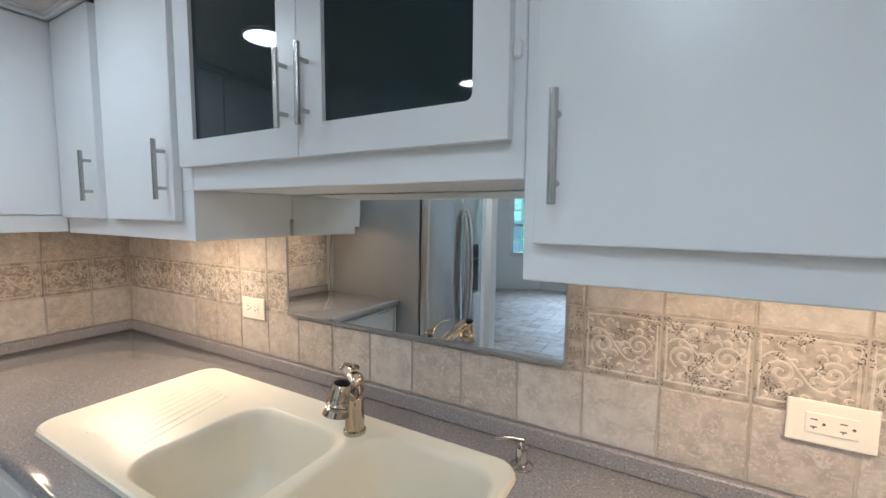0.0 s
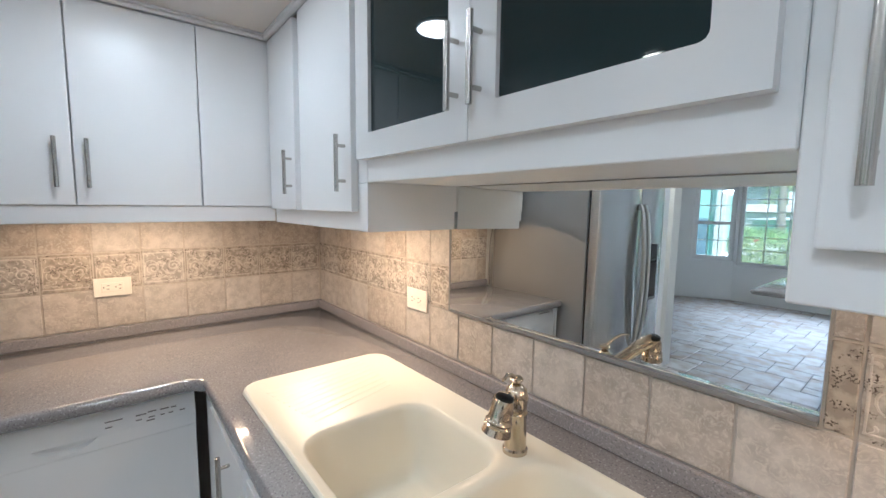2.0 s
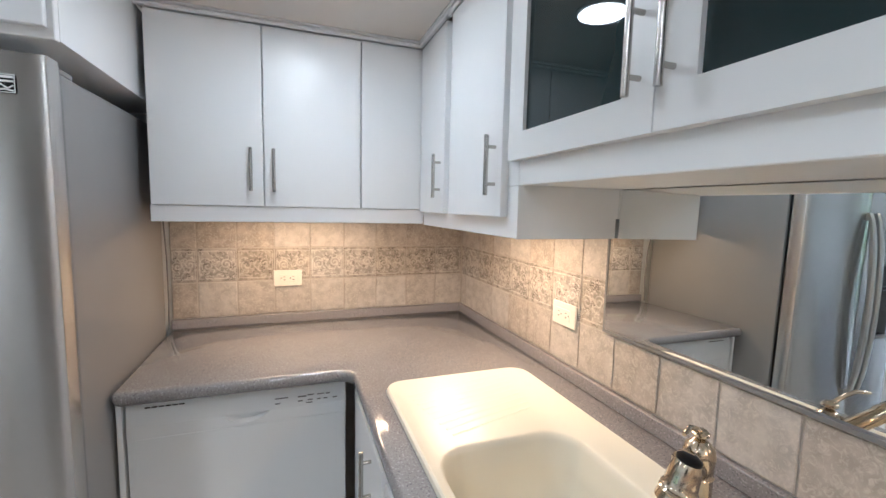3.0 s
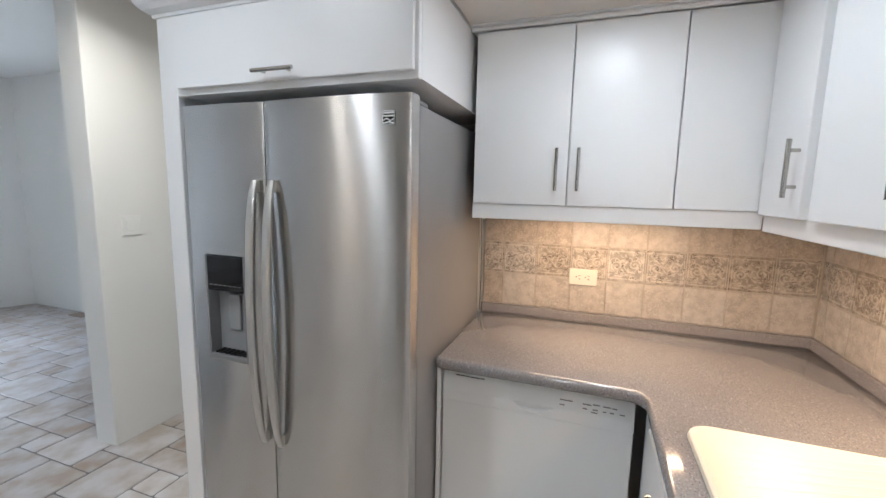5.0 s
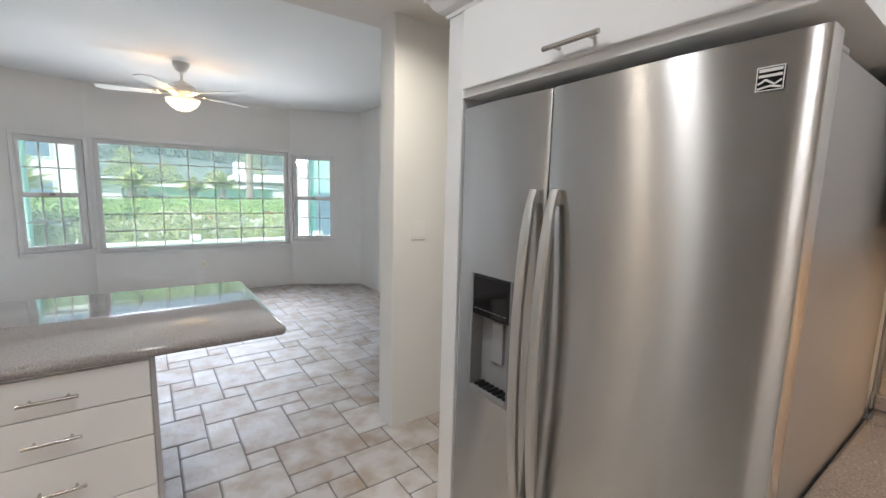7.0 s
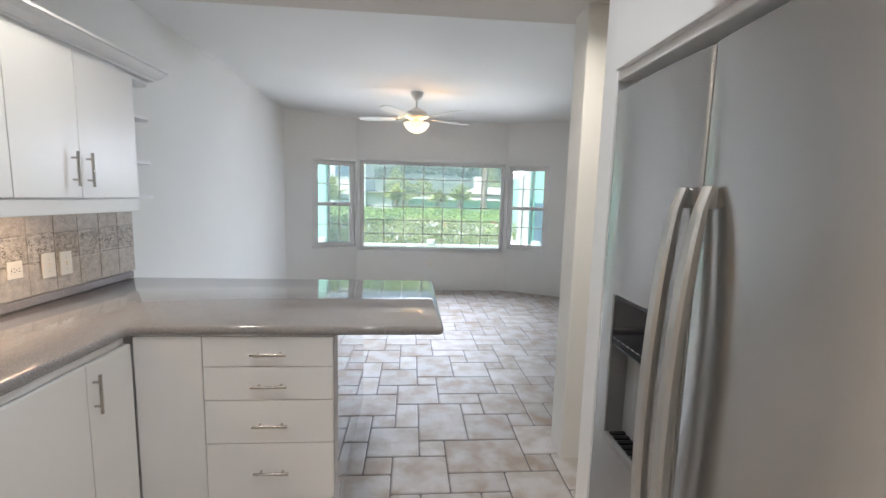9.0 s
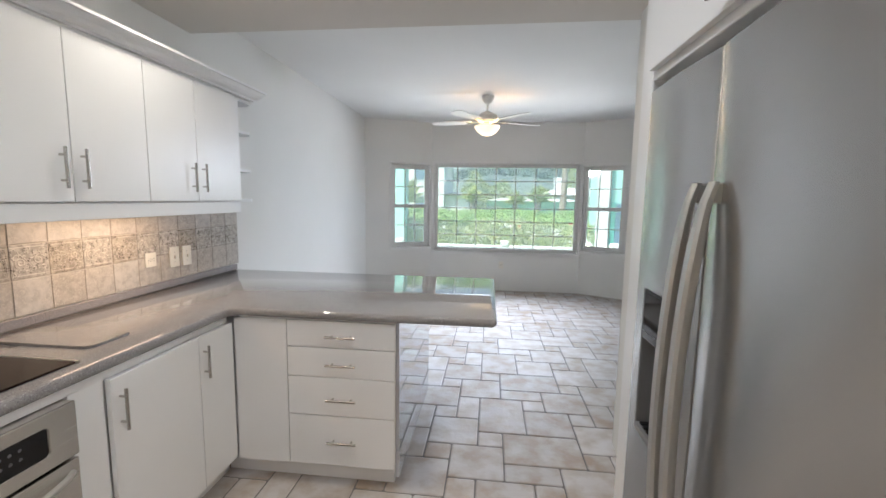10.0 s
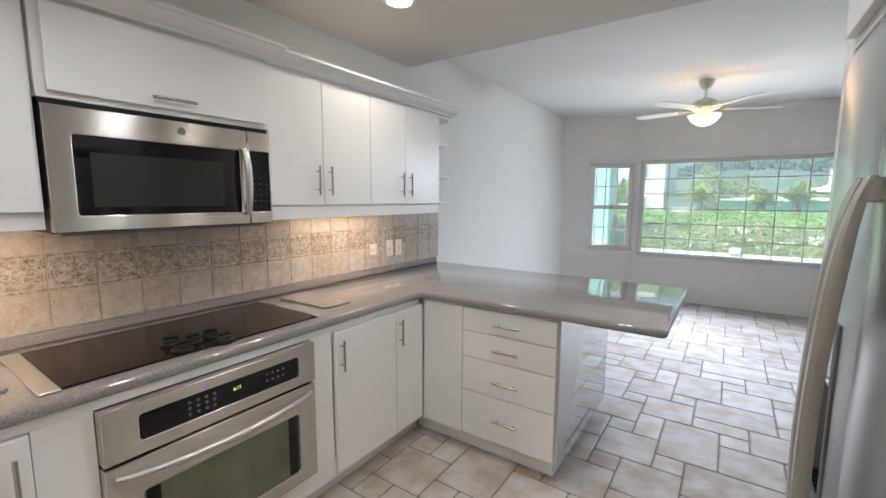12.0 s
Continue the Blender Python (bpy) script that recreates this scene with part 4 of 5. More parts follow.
for yc, dob in ((-1.847, zdoor), (-1.777, fdoor)):
    bm = bmesh.new()
    rows = []
    for k in range(25):
        t = k / 24
        z = 0.600 + 0.900 * t
        x = front_x(yc) + 0.010 + 0.039 * math.sin(math.pi * t) ** 0.6
        full = min(1.0, 7 * min(t, 1 - t))
        w, th = 0.0155 * (0.72 + 0.28 * full), 0.011 * (0.6 + 0.4 * full)
        ring = [(x - th, yc - w * 0.7), (x - th, yc + w * 0.7), (x - th * 0.4, yc + w), (x + th * 0.5, yc + w), (x + th, yc + w * 0.6), (x + th, yc - w * 0.6), (x + th * 0.5, yc - w), (x - th * 0.4, yc - w)]
        rows.append([bm.verts.new((px, py, z)) for px, py in ring])
    for a, b in zip(rows, rows[1:]):
        bridge(bm, a, b)
    bm.faces.new(list(reversed(rows[0]))), bm.faces.new(rows[-1])
    for z in (0.62, 1.48):
        add_box(bm, front_x(yc) - 0.006, front_x(yc) + 0.018, yc - 0.010, yc + 0.010, z - 0.018, z + 0.018, 0.003)
    part("handle", bm, HANDLESTEEL, dob, "long bowed satin metal handle", smooth=True)
part("badge", box(front_x(-1.372) - 0.001, front_x(-1.372) + 0.0035, -1.391, -1.354, 1.657, 1.694, 0.0015), BLACKGLASS, fdoor, "small square black badge with pale rim and strokes")
bm = bmesh.new()
for z0, z1 in ((1.688, 1.693), (1.680, 1.684)):
    add_box(bm, front_x(-1.372) + 0.0036, front_x(-1.372) + 0.0046, -1.388, -1.357, z0 - 0.002, z1 - 0.002)
for y0, y1, z0, z1 in ((-1.391, -1.354, 1.6925, 1.694), (-1.391, -1.354, 1.657, 1.6585), (-1.391, -1.3895, 1.6586, 1.6924), (-1.3555, -1.354, 1.6586, 1.6924)):
    add_box(bm, front_x(-1.372) + 0.0036, front_x(-1.372) + 0.0046, y0, y1, z0, z1)
add_tube(bm, [(front_x(-1.372) + 0.004, -1.388, 1.668), (front_x(-1.372) + 0.004, -1.378, 1.674), (front_x(-1.372) + 0.004, -1.366, 1.666), (front_x(-1.372) + 0.004, -1.357, 1.672)], 0.0018, 6)
add_tube(bm, [(front_x(-1.372) + 0.004, -1.388, 1.661), (front_x(-1.372) + 0.004, -1.372, 1.664), (front_x(-1.372) + 0.004, -1.357, 1.661)], 0.0018, 6)
part("badge_relief", bm, VINYL, fdoor)["kind"] = "stuff"
part("hinge_cover", box(0.70, 0.815, -1.36, -1.315, 1.7225, 1.738, 0.004), FRIDGESIDE, fridge)
part("hinge_cover", box(0.70, 0.815, -2.15, -2.10, 1.7225, 1.738, 0.004), FRIDGESIDE, fridge)
part("kick_grille", box(0.74, 0.80, FY0 + 0.01, FY1 - 0.01, 0.015, 0.095), BLACKPLASTIC, fridge)

# ---- microwave ----
mw = thing("microwave", (2.96, -1.69, 1.345), "stainless over-the-range microwave with dark window", "microwave")
part("body", box(2.800, 3.146, -2.070, -1.305, 1.347, 1.752, 0.003), BLACKPLASTIC, mw)
part("top_vent", box(2.790, 2.7995, -2.070, -1.305, 1.755, 1.7715), BLACKPLASTIC, mw)


def framed(y0, y1, z0, z1, holes, x0, x1):
    """A sheet facing west with rounded openings, given along y and z."""
    bm = bmesh.new()
    plate(bm, [(y0, z0), (y1, z0), (y1, z1), (y0, z1)], [rounded(a, b, c0, d0, r, 4) for a, b, c0, d0, r in holes], x0, x1)
    bmesh.ops.transform(bm, matrix=Matrix(((0, 0, 1, 0), (1, 0, 0, 0), (0, 1, 0, 0), (0, 0, 0, 1))), verts=bm.verts)
    return bm


def eased(ob, width=0.004):
    """Rounds the outer and inner edges of a pressed sheet."""
    mod = ob.modifiers.new("eased_edge", "BEVEL")
    mod.width, mod.segments, mod.limit_method, mod.angle_limit = width, 2, "ANGLE", radians(50)
    return ob


mdoor = part("door", framed(-1.960, -1.305, 1.352, 1.752, [(-1.925, -1.372, 1.405, 1.665, 0.008)], 2.766, 2.799), STEELH, mw, "brushed steel door frame")
eased(mdoor)
part("window", box(2.772, 2.780, -1.935, -1.362, 1.395, 1.675), BLACKGLASS, mdoor, "dark glass window")
part("window_screen", box(2.7700, 2.7718, -1.855, -1.415, 1.432, 1.612, 0.0005), SCREEN, mdoor, "grey mesh screen behind the glass")
mp_ = part("control_panel", framed(-2.070, -1.963, 1.352, 1.752, [(-2.062, -1.972, 1.405, 1.668, 0.004)], 2.766, 2.799), STEELH, mw, "brushed steel control panel")
eased(mp_)
part("keypad", box(2.771, 2.778, -2.064, -1.970, 1.403, 1.670), BLACKGLASS, mp_, "black glass keypad")
bm = bmesh.new()
for i in range(3):
    for j in range(7):
        add_box(bm, 2.7702, 2.7709, -2.050 + i * 0.027, -2.038 + i * 0.027, 1.425 + j * 0.025, 1.429 + j * 0.025)
part("key_marks", bm, DIMMARK, mp_)["kind"] = "stuff"
bm = bmesh.new()
rows = []
for k in range(15):
    t = k / 14
    z = 1.392 + 0.285 * t
    x = 2.762 - 0.036 * math.sin(math.pi * t) ** 0.5
    yc = -1.941
    rows.append([bm.verts.new((x + dx, yc + dy, z)) for dx, dy in ((0.006, -0.012), (0.006, 0.012), (-0.003, 0.014), (-0.007, 0.008), (-0.007, -0.008), (-0.003, -0.014))])
for a, b in zip(rows, rows[1:]):
    bridge(bm, a, b)
bm.faces.new(list(reversed(rows[0]))), bm.faces.new(rows[-1])
part("handle", bm, STEEL, mdoor, "bowed steel handle", smooth=True)
bm = tube([(2.7655, -1.700, 1.715), (2.7635, -1.700, 1.715)], 0.014, 20)
part("badge", bm, GREYPLASTIC, mdoor, "small round badge")
part("bottom_vent", box(2.80, 3.05, -2.04, -1.33, 1.338, 1.3465), GREYPLASTIC, mw)

# ---- oven ----
oven = thing("wall_oven", (2.8, -1.68, 0.2), "built-in stainless oven under the cooktop with clock display", "oven")
part("body", box(2.546, 3.10, -2.062, -1.300, 0.205, 0.832), BLACKPLASTIC, oven)
opan = part("control_panel", framed(-2.064, -1.298, 0.662, 0.834, [(-1.978, -1.396, 0.706, 0.792, 0.012)], 2.492, 2.5455), STEELH, oven, "brushed steel control panel")
eased(opan)
part("display", box(2.4955, 2.505, -1.985, -1.390, 0.700, 0.798), BLACKGLASS, opan, "black glass display")
txt = bpy.data.curves.new("clock_text", "FONT")
txt.body, txt.size, txt.align_x = "6:17", 0.018, "CENTER"
holder = bpy.data.objects.new("clock_text", txt)
scene.collection.objects.link(holder)
bpy.context.view_layer.update()
tm = bpy.data.meshes.new_from_object(holder)
bpy.data.objects.remove(holder)
tm.transform(Matrix(((0, 0, -1, 2.4946 - 2.8), (-1, 0, 0, -1.712 + 1.68), (0, 1, 0, 0.752 - 0.2), (0, 0, 0, 1))))
tm.materials.clear()
tm.materials.append(CLOCK)
clock = new("clock_digits", tm)
clock.parent = opan
bm = bmesh.new()
for i in range(4):
    for j in range(3):
        add_tube(bm, [(2.4956, -1.545 - i * 0.028, 0.727 + j * 0.021), (2.4950, -1.545 - i * 0.028, 0.727 + j * 0.021)], 0.006, 10)
for i in range(4):
    for j in range(2):
        add_tube(bm, [(2.4956, -1.835 - i * 0.024, 0.740 + j * 0.026), (2.4950, -1.835 - i * 0.024, 0.740 + j * 0.026)], 0.005, 10)
part("buttons", bm, BUTTON, opan, "grey touch buttons")["kind"] = "stuff"
odoor = part("door", framed(-2.064, -1.298, 0.212, 0.650, [(-1.975, -1.395, 0.272, 0.535, 0.012)], 2.496, 2.5455), STEELH, oven, "brushed steel oven door")
eased(odoor)
part("window", box(2.503, 2.510, -1.985, -1.385, 0.262, 0.545), OVENGLASS, odoor, "oven window with the room's greenish reflection in its colour")
for a, b in ((-1.968, -1.925), (-1.442, -1.402)):
    part("window_border", box(2.4995, 2.5025, a, b, 0.278, 0.530), BLACKGLASS, odoor)
path, rad = [], []
for k in range(21):
    t = k / 20
    path.append((2.494 - 0.048 * math.sin(math.pi * t) ** 0.55, -1.325 - 0.715 * t, 0.612 - 0.012 * math.sin(math.pi * t)))
    rad.append(0.0085 + 0.004 * math.sin(math.pi * t))
part("handle", tube(path, rad, 12), HANDLESTEEL, odoor, "bowed satin metal handle", smooth=True)

# ---- cooktop ----
hob = thing("cooktop", (2.80, -1.69, TOP), "dark ceramic glass cooktop with black knobs and metal end trim", "cooktop")
part("glass_top", box(2.565, 3.032, -2.140, -1.240, TOP + 0.0006, TOP + 0.008, 0.0025), COOKGLASS, hob)
part("end_trim", box(2.555, 3.045, -1.239, -1.188, TOP + 0.0006, TOP + 0.009, 0.003), HANDLESTEEL, hob, "satin metal end trim")
part("end_trim", box(2.560, 3.038, -2.150, -2.1405, TOP + 0.0006, TOP + 0.009, 0.002), HANDLESTEEL, hob, "satin metal end trim")
for kx, ky in ((2.690, -1.580), (2.597, -1.577), (2.648, -1.638), (2.660, -1.708), (2.574, -1.715)):
    z = TOP + 0.0085
    bm = add_rings(bmesh.new(), kx, ky, [(0.035, z), (0.035, z + 0.007), (0.028, z + 0.012), (0.025, z + 0.024), (0.021, z + 0.027)], 18)
    add_box(bm, kx - 0.006, kx + 0.006, ky - 0.026, ky + 0.026, z + 0.0272, z + 0.036, 0.003)
    part("knob", bm, BLACKPLASTIC, hob, "black plastic knob", smooth=True)

for x0, x1, y0, y1, beside in ((2.640, 3.035, -2.440, -2.255, "lying beyond the cooktop"), (2.670, 2.960, -1.155, -0.860, "lying before the cooktop's metal trim")):
    bm = bmesh.new()
    plate(bm, rounded(x0, x1, y0, y1, 0.03, 5), [], TOP + 0.0008, TOP + 0.010)
    tagged(part("cutting_board", bm, COUNTER), "thin grey board with rounded corners " + beside, "cutting board", "boards on the worktop")

# ---- outlets, switches ----


def wall_plate(name, label, centre, along, out, w, h, kind_):
    """A plate on a wall: w along the wall, h high."""
    along, out = Vector(along), Vector(out)
    t = thing(name, centre, label, "outlet" if "outlet" in name else "switch", "wall plates")
    m = Matrix.Translation(centre) @ Matrix(((along.x, out.x, 0, 0), (along.y, out.y, 0, 0), (0, 0, 1, 0), (0, 0, 0, 1)))

    def put(nm, bm, mat, lab=""):
        bmesh.ops.transform(bm, matrix=m, verts=bm.verts)
        return part(nm, bm, mat, t, lab)
    face = VINYL if kind_ == "rocker" else PLASTIC
    put("plate", box(-w / 2, w / 2, 0.0, 0.006, -h / 2, h / 2, 0.003, 2), face)
    if kind_ == "duplex":
        put("insert", box(-w * 0.29, w * 0.29, 0.0055, 0.0085, -h * 0.24, h * 0.24, 0.001), PLASTIC)
        bm = bmesh.new()
        for s in (-1, 1):
            sx = s * w * 0.16 - 0.004
            add_box(bm, sx - 0.0045, sx + 0.0045, 0.0083, 0.0089, 0.0055, 0.0075)
            add_box(bm, sx - 0.0045, sx + 0.0045, 0.0083, 0.0089, -0.0075, -0.0055)
            add_box(bm, sx - 0.001, sx + 0.001, 0.0083, 0.0089, -0.0105, -0.0075)
            add_tube(bm, [(sx + 0.013, 0.0083, 0.0), (sx + 0.013, 0.0089, 0.0)], 0.0026, 10)
        put("slots", bm, INK)["kind"] = "stuff"
    elif kind_ == "toggle":
        put("toggle", box(-0.005, 0.005, 0.0055, 0.016, -0.010, 0.010, 0.002), PLASTIC)
        put("screws", add_box(box(-0.002, 0.002, 0.0055, 0.0068, 0.028, 0.032), -0.002, 0.002, 0.0055, 0.0068, -0.032, -0.028), GREYPLASTIC)["kind"] = "stuff"
    else:
        put("rocker", box(-w * 0.3, w * 0.08, 0.0055, 0.009, -h * 0.28, h * 0.28, 0.002), face)
    return t


wall_plate("wall_outlet", "ivory horizontal outlet plate on beige tiles by the mirror", (0.886, -0.0105, 1.115), (1, 0, 0), (0, -1, 0), 0.118, 0.074, "duplex")
wall_plate("wall_outlet", "ivory horizontal outlet plate on patterned tiles", (2.395, -0.0105, 1.100), (1, 0, 0), (0, -1, 0), 0.118, 0.074, "duplex")
wall_plate("wall_outlet", "ivory horizontal outlet plate over the dishwasher worktop", (0.0105, -0.847, 1.116), (0, -1, 0), (1, 0, 0), 0.118, 0.072, "duplex")
wall_plate("wall_outlet", "ivory outlet plate on the tiles near the peninsula", (3.1395, -3.104, 1.096), (0, 1, 0), (-1, 0, 0), 0.074, 0.080, "duplex")
wall_plate("wall_switch", "ivory switch plate on the tiles near the peninsula", (3.1395, -3.281, 1.090), (0, 1, 0), (-1, 0, 0), 0.074, 0.122, "toggle")
wall_plate("wall_switch", "ivory switch plate on the tiles near the peninsula", (3.1395, -3.385, 1.086), (0, 1, 0), (-1, 0, 0), 0.074, 0.122, "toggle")
wall_plate("wall_switch", "white rocker switch plate on the white wall end", (0.294, -3.2868, 1.248), (-1, 0, 0), (0, 1, 0), 0.10, 0.110, "rocker")
wall_plate("wall_outlet", "white outlet plate low under the bay window", (1.05, -7.6995, 0.42), (1, 0, 0), (0, 1, 0), 0.075, 0.115, "duplex")

register = thing("floor_register", (-1.0, -6.2, 0), "small brown floor register by the wall", "floor register")
part("grate", box(-1.06, -0.94, -6.33, -6.10, 0.0005, 0.008, 0.002), BARK, register)
cord = thing("power_cord", (0.03, -1.30, 1.0), "thin grey power cord beside the fridge", "cord")
part("wire", tube([(0.040, -1.3035, 0.92), (0.030, -1.3035, 1.05), (0.034, -1.3035, 1.22), (0.060, -1.3035, 1.36), (0.075, -1.3035, 1.52)], 0.0028, 6), GREYPLASTIC, cord)

# ---- lamps ----
# the last of SPOTS is an added, unseen fill lamp given the same fitting
for lx, ly, z, lp in SPOTS:
    dl = thing("recessed_downlight", (lx, ly, z), "round white recessed ceiling lamp or added fill lamp, switched on", "ceiling lamp", "recessed lamps")
    part("trim", add_rings(bmesh.new(), lx, ly, [(0.085, z - 0.0005), (0.085, z - 0.006), (0.066, z - 0.008), (0.062, z - 0.003)], 28), VINYL, dl, smooth=True)
    part("lens", add_rings(bmesh.new(), lx, ly, [(0.060, z - 0.0085), (0.058, z - 0.0095)], 28), LAMPGLOW, dl, "glowing lens")
for ux, uy, uz, uw, uh, up in UNDER:
    ul = thing("under_cabinet_lamp", (ux, uy, uz), "slim warm lamp under the wall cabinet, switched on", "lamp", "under cabinet lamps")
    part("housing", box(ux - uw / 2 - 0.02, ux + uw / 2 + 0.02, uy - uh / 2 - 0.02, uy + uh / 2 + 0.02, uz - 0.018, uz - 0.0005, 0.003), VINYL, ul)

FCX, FCY = 1.31, -6.035
fan = thing("ceiling_fan", (FCX, FCY, NOOK_CEILING), "white five-blade ceiling fan with a lit frosted glass bowl", "ceiling fan")
part("canopy", lathe(FCX, FCY, [(0.024, 2.570), (0.045, 2.585), (0.068, 2.625), (0.074, 2.6595)]), FANWHITE, fan, smooth=True)
part("rod", tube([(FCX, FCY, 2.49), (FCX, FCY, 2.572)], 0.013, 12), FANWHITE, fan, smooth=True)
part("motor", lathe(FCX, FCY, [(0.085, 2.362), (0.118, 2.385), (0.124, 2.41), (0.120, 2.435), (0.085, 2.46), (0.045, 2.478), (0.022, 2.492)]), FANWHITE, fan, smooth=True)
part("light_fitter", lathe(FCX, FCY, [(0.030, 2.300), (0.030, 2.335), (0.045, 2.350), (0.05, 2.361)]), PEWTER, fan, "brass toned fitter", smooth=True)
part("lamp_bowl", lathe(FCX, FCY, [(0.004, 2.206), (0.058, 2.216), (0.108, 2.248), (0.139, 2.290), (0.150, 2.318)]), FANGLOW, fan, "frosted glass bowl, lit", smooth=True)
part("finial", lathe(FCX, FCY, [(0.003, 2.190), (0.009, 2.196), (0.006, 2.205)]), PEWTER, fan, smooth=True)
for k in range(5):
    turn = Matrix.Translation((FCX, FCY, 2.372)) @ pose(0, 0, 0, 0, 0, -13 + 72 * k) @ pose(0, 0, 0, 7, 0, 0)
    bm = bmesh.new()
    plate(bm, fillet([(0.19, -0.055), (0.62, -0.070), (0.685, -0.03), (0.685, 0.03), (0.62, 0.070), (0.19, 0.055)], [0.01, 0.02, 0.02, 0.02, 0.02, 0.01], 3), [], -0.003, 0.003)
    bmesh.ops.transform(bm, matrix=turn, verts=bm.verts)
    blade = part("blade", bm, FANWHITE, fan)
    bm = bmesh.new()
    plate(bm, [(0.08, -0.018), (0.20, -0.012), (0.245, -0.035), (0.245, 0.035), (0.20, 0.012), (0.08, 0.018)], [], -0.009, -0.0035)
    bmesh.ops.transform(bm, matrix=turn, verts=bm.verts)
    part("blade_iron", bm, PEWTER, blade, "brass toned bracket")

# ---- outside ----
GROUND = -0.15
bm = bmesh.new()
s = 600.0
bm.faces.new([bm.verts.new(p) for p in ((-s, -s, GROUND), (s, -s, GROUND), (s, s, GROUND), (-s, s, GROUND))])
tagged(part("ground", bm, GRASS), "green lawn reaching to the horizon", "ground", kind="structure")

fence = thing("garden_wall", (1.0, -10.6, GROUND), "low white garden wall with capped posts", "garden wall")
part("wall", box(-5.0, 6.5, -10.68, -10.55, GROUND, 0.36), RENDERWHITE, fence)
part("coping", box(-5.0, 6.5, -10.72, -10.51, 0.361, 0.42, 0.01), RENDERWHITE, fence)
for k in range(5):
    x = -4.0 + 2.45 * k
    part("post", box(x - 0.09, x + 0.09, -10.74, -10.49, 0.421, 0.53, 0.015), RENDERWHITE, fence)

rng = np.random.default_rng(3)


def bush_points(n, x0, x1, y0, y1, z0, z1, lump):
    x, y, u = rng.uniform(x0, x1, n), rng.uniform(y0, y1, n), rng.uniform(0, 1, n) ** 0.6
    top = z1 + lump * (np.sin(x * 2.1) * 0.5 + np.sin(x * 5.3 + y * 2) * 0.3 + np.sin(y * 4.1) * 0.3) + rng.normal(0, 0.04, n)
    return np.stack([x, y, z0 + (top - z0) * u], 1)


h1 = thing("flowering_hedge", (0.5, -12.2, GROUND), "loose green hedge with white and red flowers", "hedge", kind="stuff")
quad_cloud("leaves", bush_points(60000, -6, 8, -13.4, -11.2, 0.0, 0.86, 0.16) - np.array([0.5, -12.2, GROUND]), 0.032, LEAFLOW, 1, parent=h1)
quad_cloud("white_flowers", bush_points(2200, -6, 8, -12.4, -11.1, 0.3, 0.84, 0.16) - np.array([0.5, -12.2, GROUND]), 0.05, PETAL, 2, parent=h1)
quad_cloud("red_flowers", bush_points(7, -2, 3, -12.0, -11.1, 0.7, 0.98, 0.1) - np.array([0.5, -12.2, GROUND]), 0.07, REDPETAL, 3, parent=h1)
h2 = thing("clipped_hedge", (0.5, -16.5, GROUND), "dense bright green hedge behind the flowers", "hedge", kind="stuff")
quad_cloud("leaves", bush_points(60000, -10, 12, -18.0, -14.6, 0.0, 1.08, 0.10) - np.array([0.5, -16.5, GROUND]), 0.045, LEAF, 4, parent=h2)


for hedge, x0, x1, y0, y1, top, mat in ((h1, -6.0, 8.0, -13.2, -11.4, 0.66, LEAFLOW), (h2, -10.0, 12.0, -17.8, -14.9, 0.90, LEAF)):
    bm = bmesh.new()
    bmesh.ops.create_grid(bm, x_segments=70, y_segments=10, size=1.0)
    for v in bm.verts:
        px, py = x0 + (x1 - x0) * (v.co.x + 1) / 2, y0 + (y1 - y0) * (v.co.y + 1) / 2
        edge = 1 - abs(v.co.y) ** 6
        v.co = (px, py + 0.1 * noise.noise((px * 2, py, 3.0)), GROUND + (top - GROUND) * edge + 0.14 * noise.noise((px * 1.7, py * 1.7, 0.0)))
    part("inner_growth", bm, mat, hedge, smooth=True)


def palm(x, y, height, crown, seed, label):
    t = thing("palm_tree", (x, y, GROUND), label, "palm tree", "palms")
    r = random.Random(seed)
    lean = r.uniform(-0.15, 0.15)
    pts = [(x + lean * k / 6, y, GROUND + height * k / 6) for k in range(7)]
    part("trunk", tube(pts, [0.20 - 0.07 * k / 6 for k in range(7)], 10), BARK, t, smooth=True)
    bm = bmesh.new()
    tip = Vector(pts[-1])
    for k in range(34):
        az, el = r.uniform(0, 2 * math.pi), r.uniform(0.15, 1.5)
        d = Vector((math.cos(az) * math.cos(el), math.sin(az) * math.cos(el), math.sin(el)))
        side = d.cross(Vector((0, 0, 1))).normalized()
        length = crown * r.uniform(0.8, 1.15)
        prev = None
        for q in range(9):
            u = q / 8
            p = tip + d * (length * u) + Vector((0, 0, -0.34 * length * u * u))
            if prev is not None:
                for sgn in (-1, 1):
                    for step in range(3):
                        b = prev.lerp(p, step / 3)
                        w = 0.20 * crown * math.sin(math.pi * min(u + 0.08, 1)) + 0.05
                        e = b + side * (sgn * w) + Vector((0, 0, -0.5 * w)) + d * (0.25 * w)
                        n2 = d * 0.022
                        bm.faces.new([bm.verts.new(c2) for c2 in (b - n2, b + n2, e)])
            prev = p
    part("crown", bm, PALM, t)


palm(-0.85, -20.0, 1.62, 0.85, 11, "short green palm tree behind the hedge")
palm(0.15, -20.6, 1.50, 0.75, 16, "short green palm tree behind the hedge")
palm(2.05, -20.0, 1.60, 0.90, 12, "short green palm tree behind the hedge")
palm(5.2, -20.0, 1.5, 1.6, 13, "bushy green palm tree beside the white house")
palm(-2.4, -23.0, 4.6, 1.7, 14, "tall palm tree with a pale trunk")
palm(-5.6, -24.0, 1.8, 1.5, 15, "short green palm tree by the garden path")


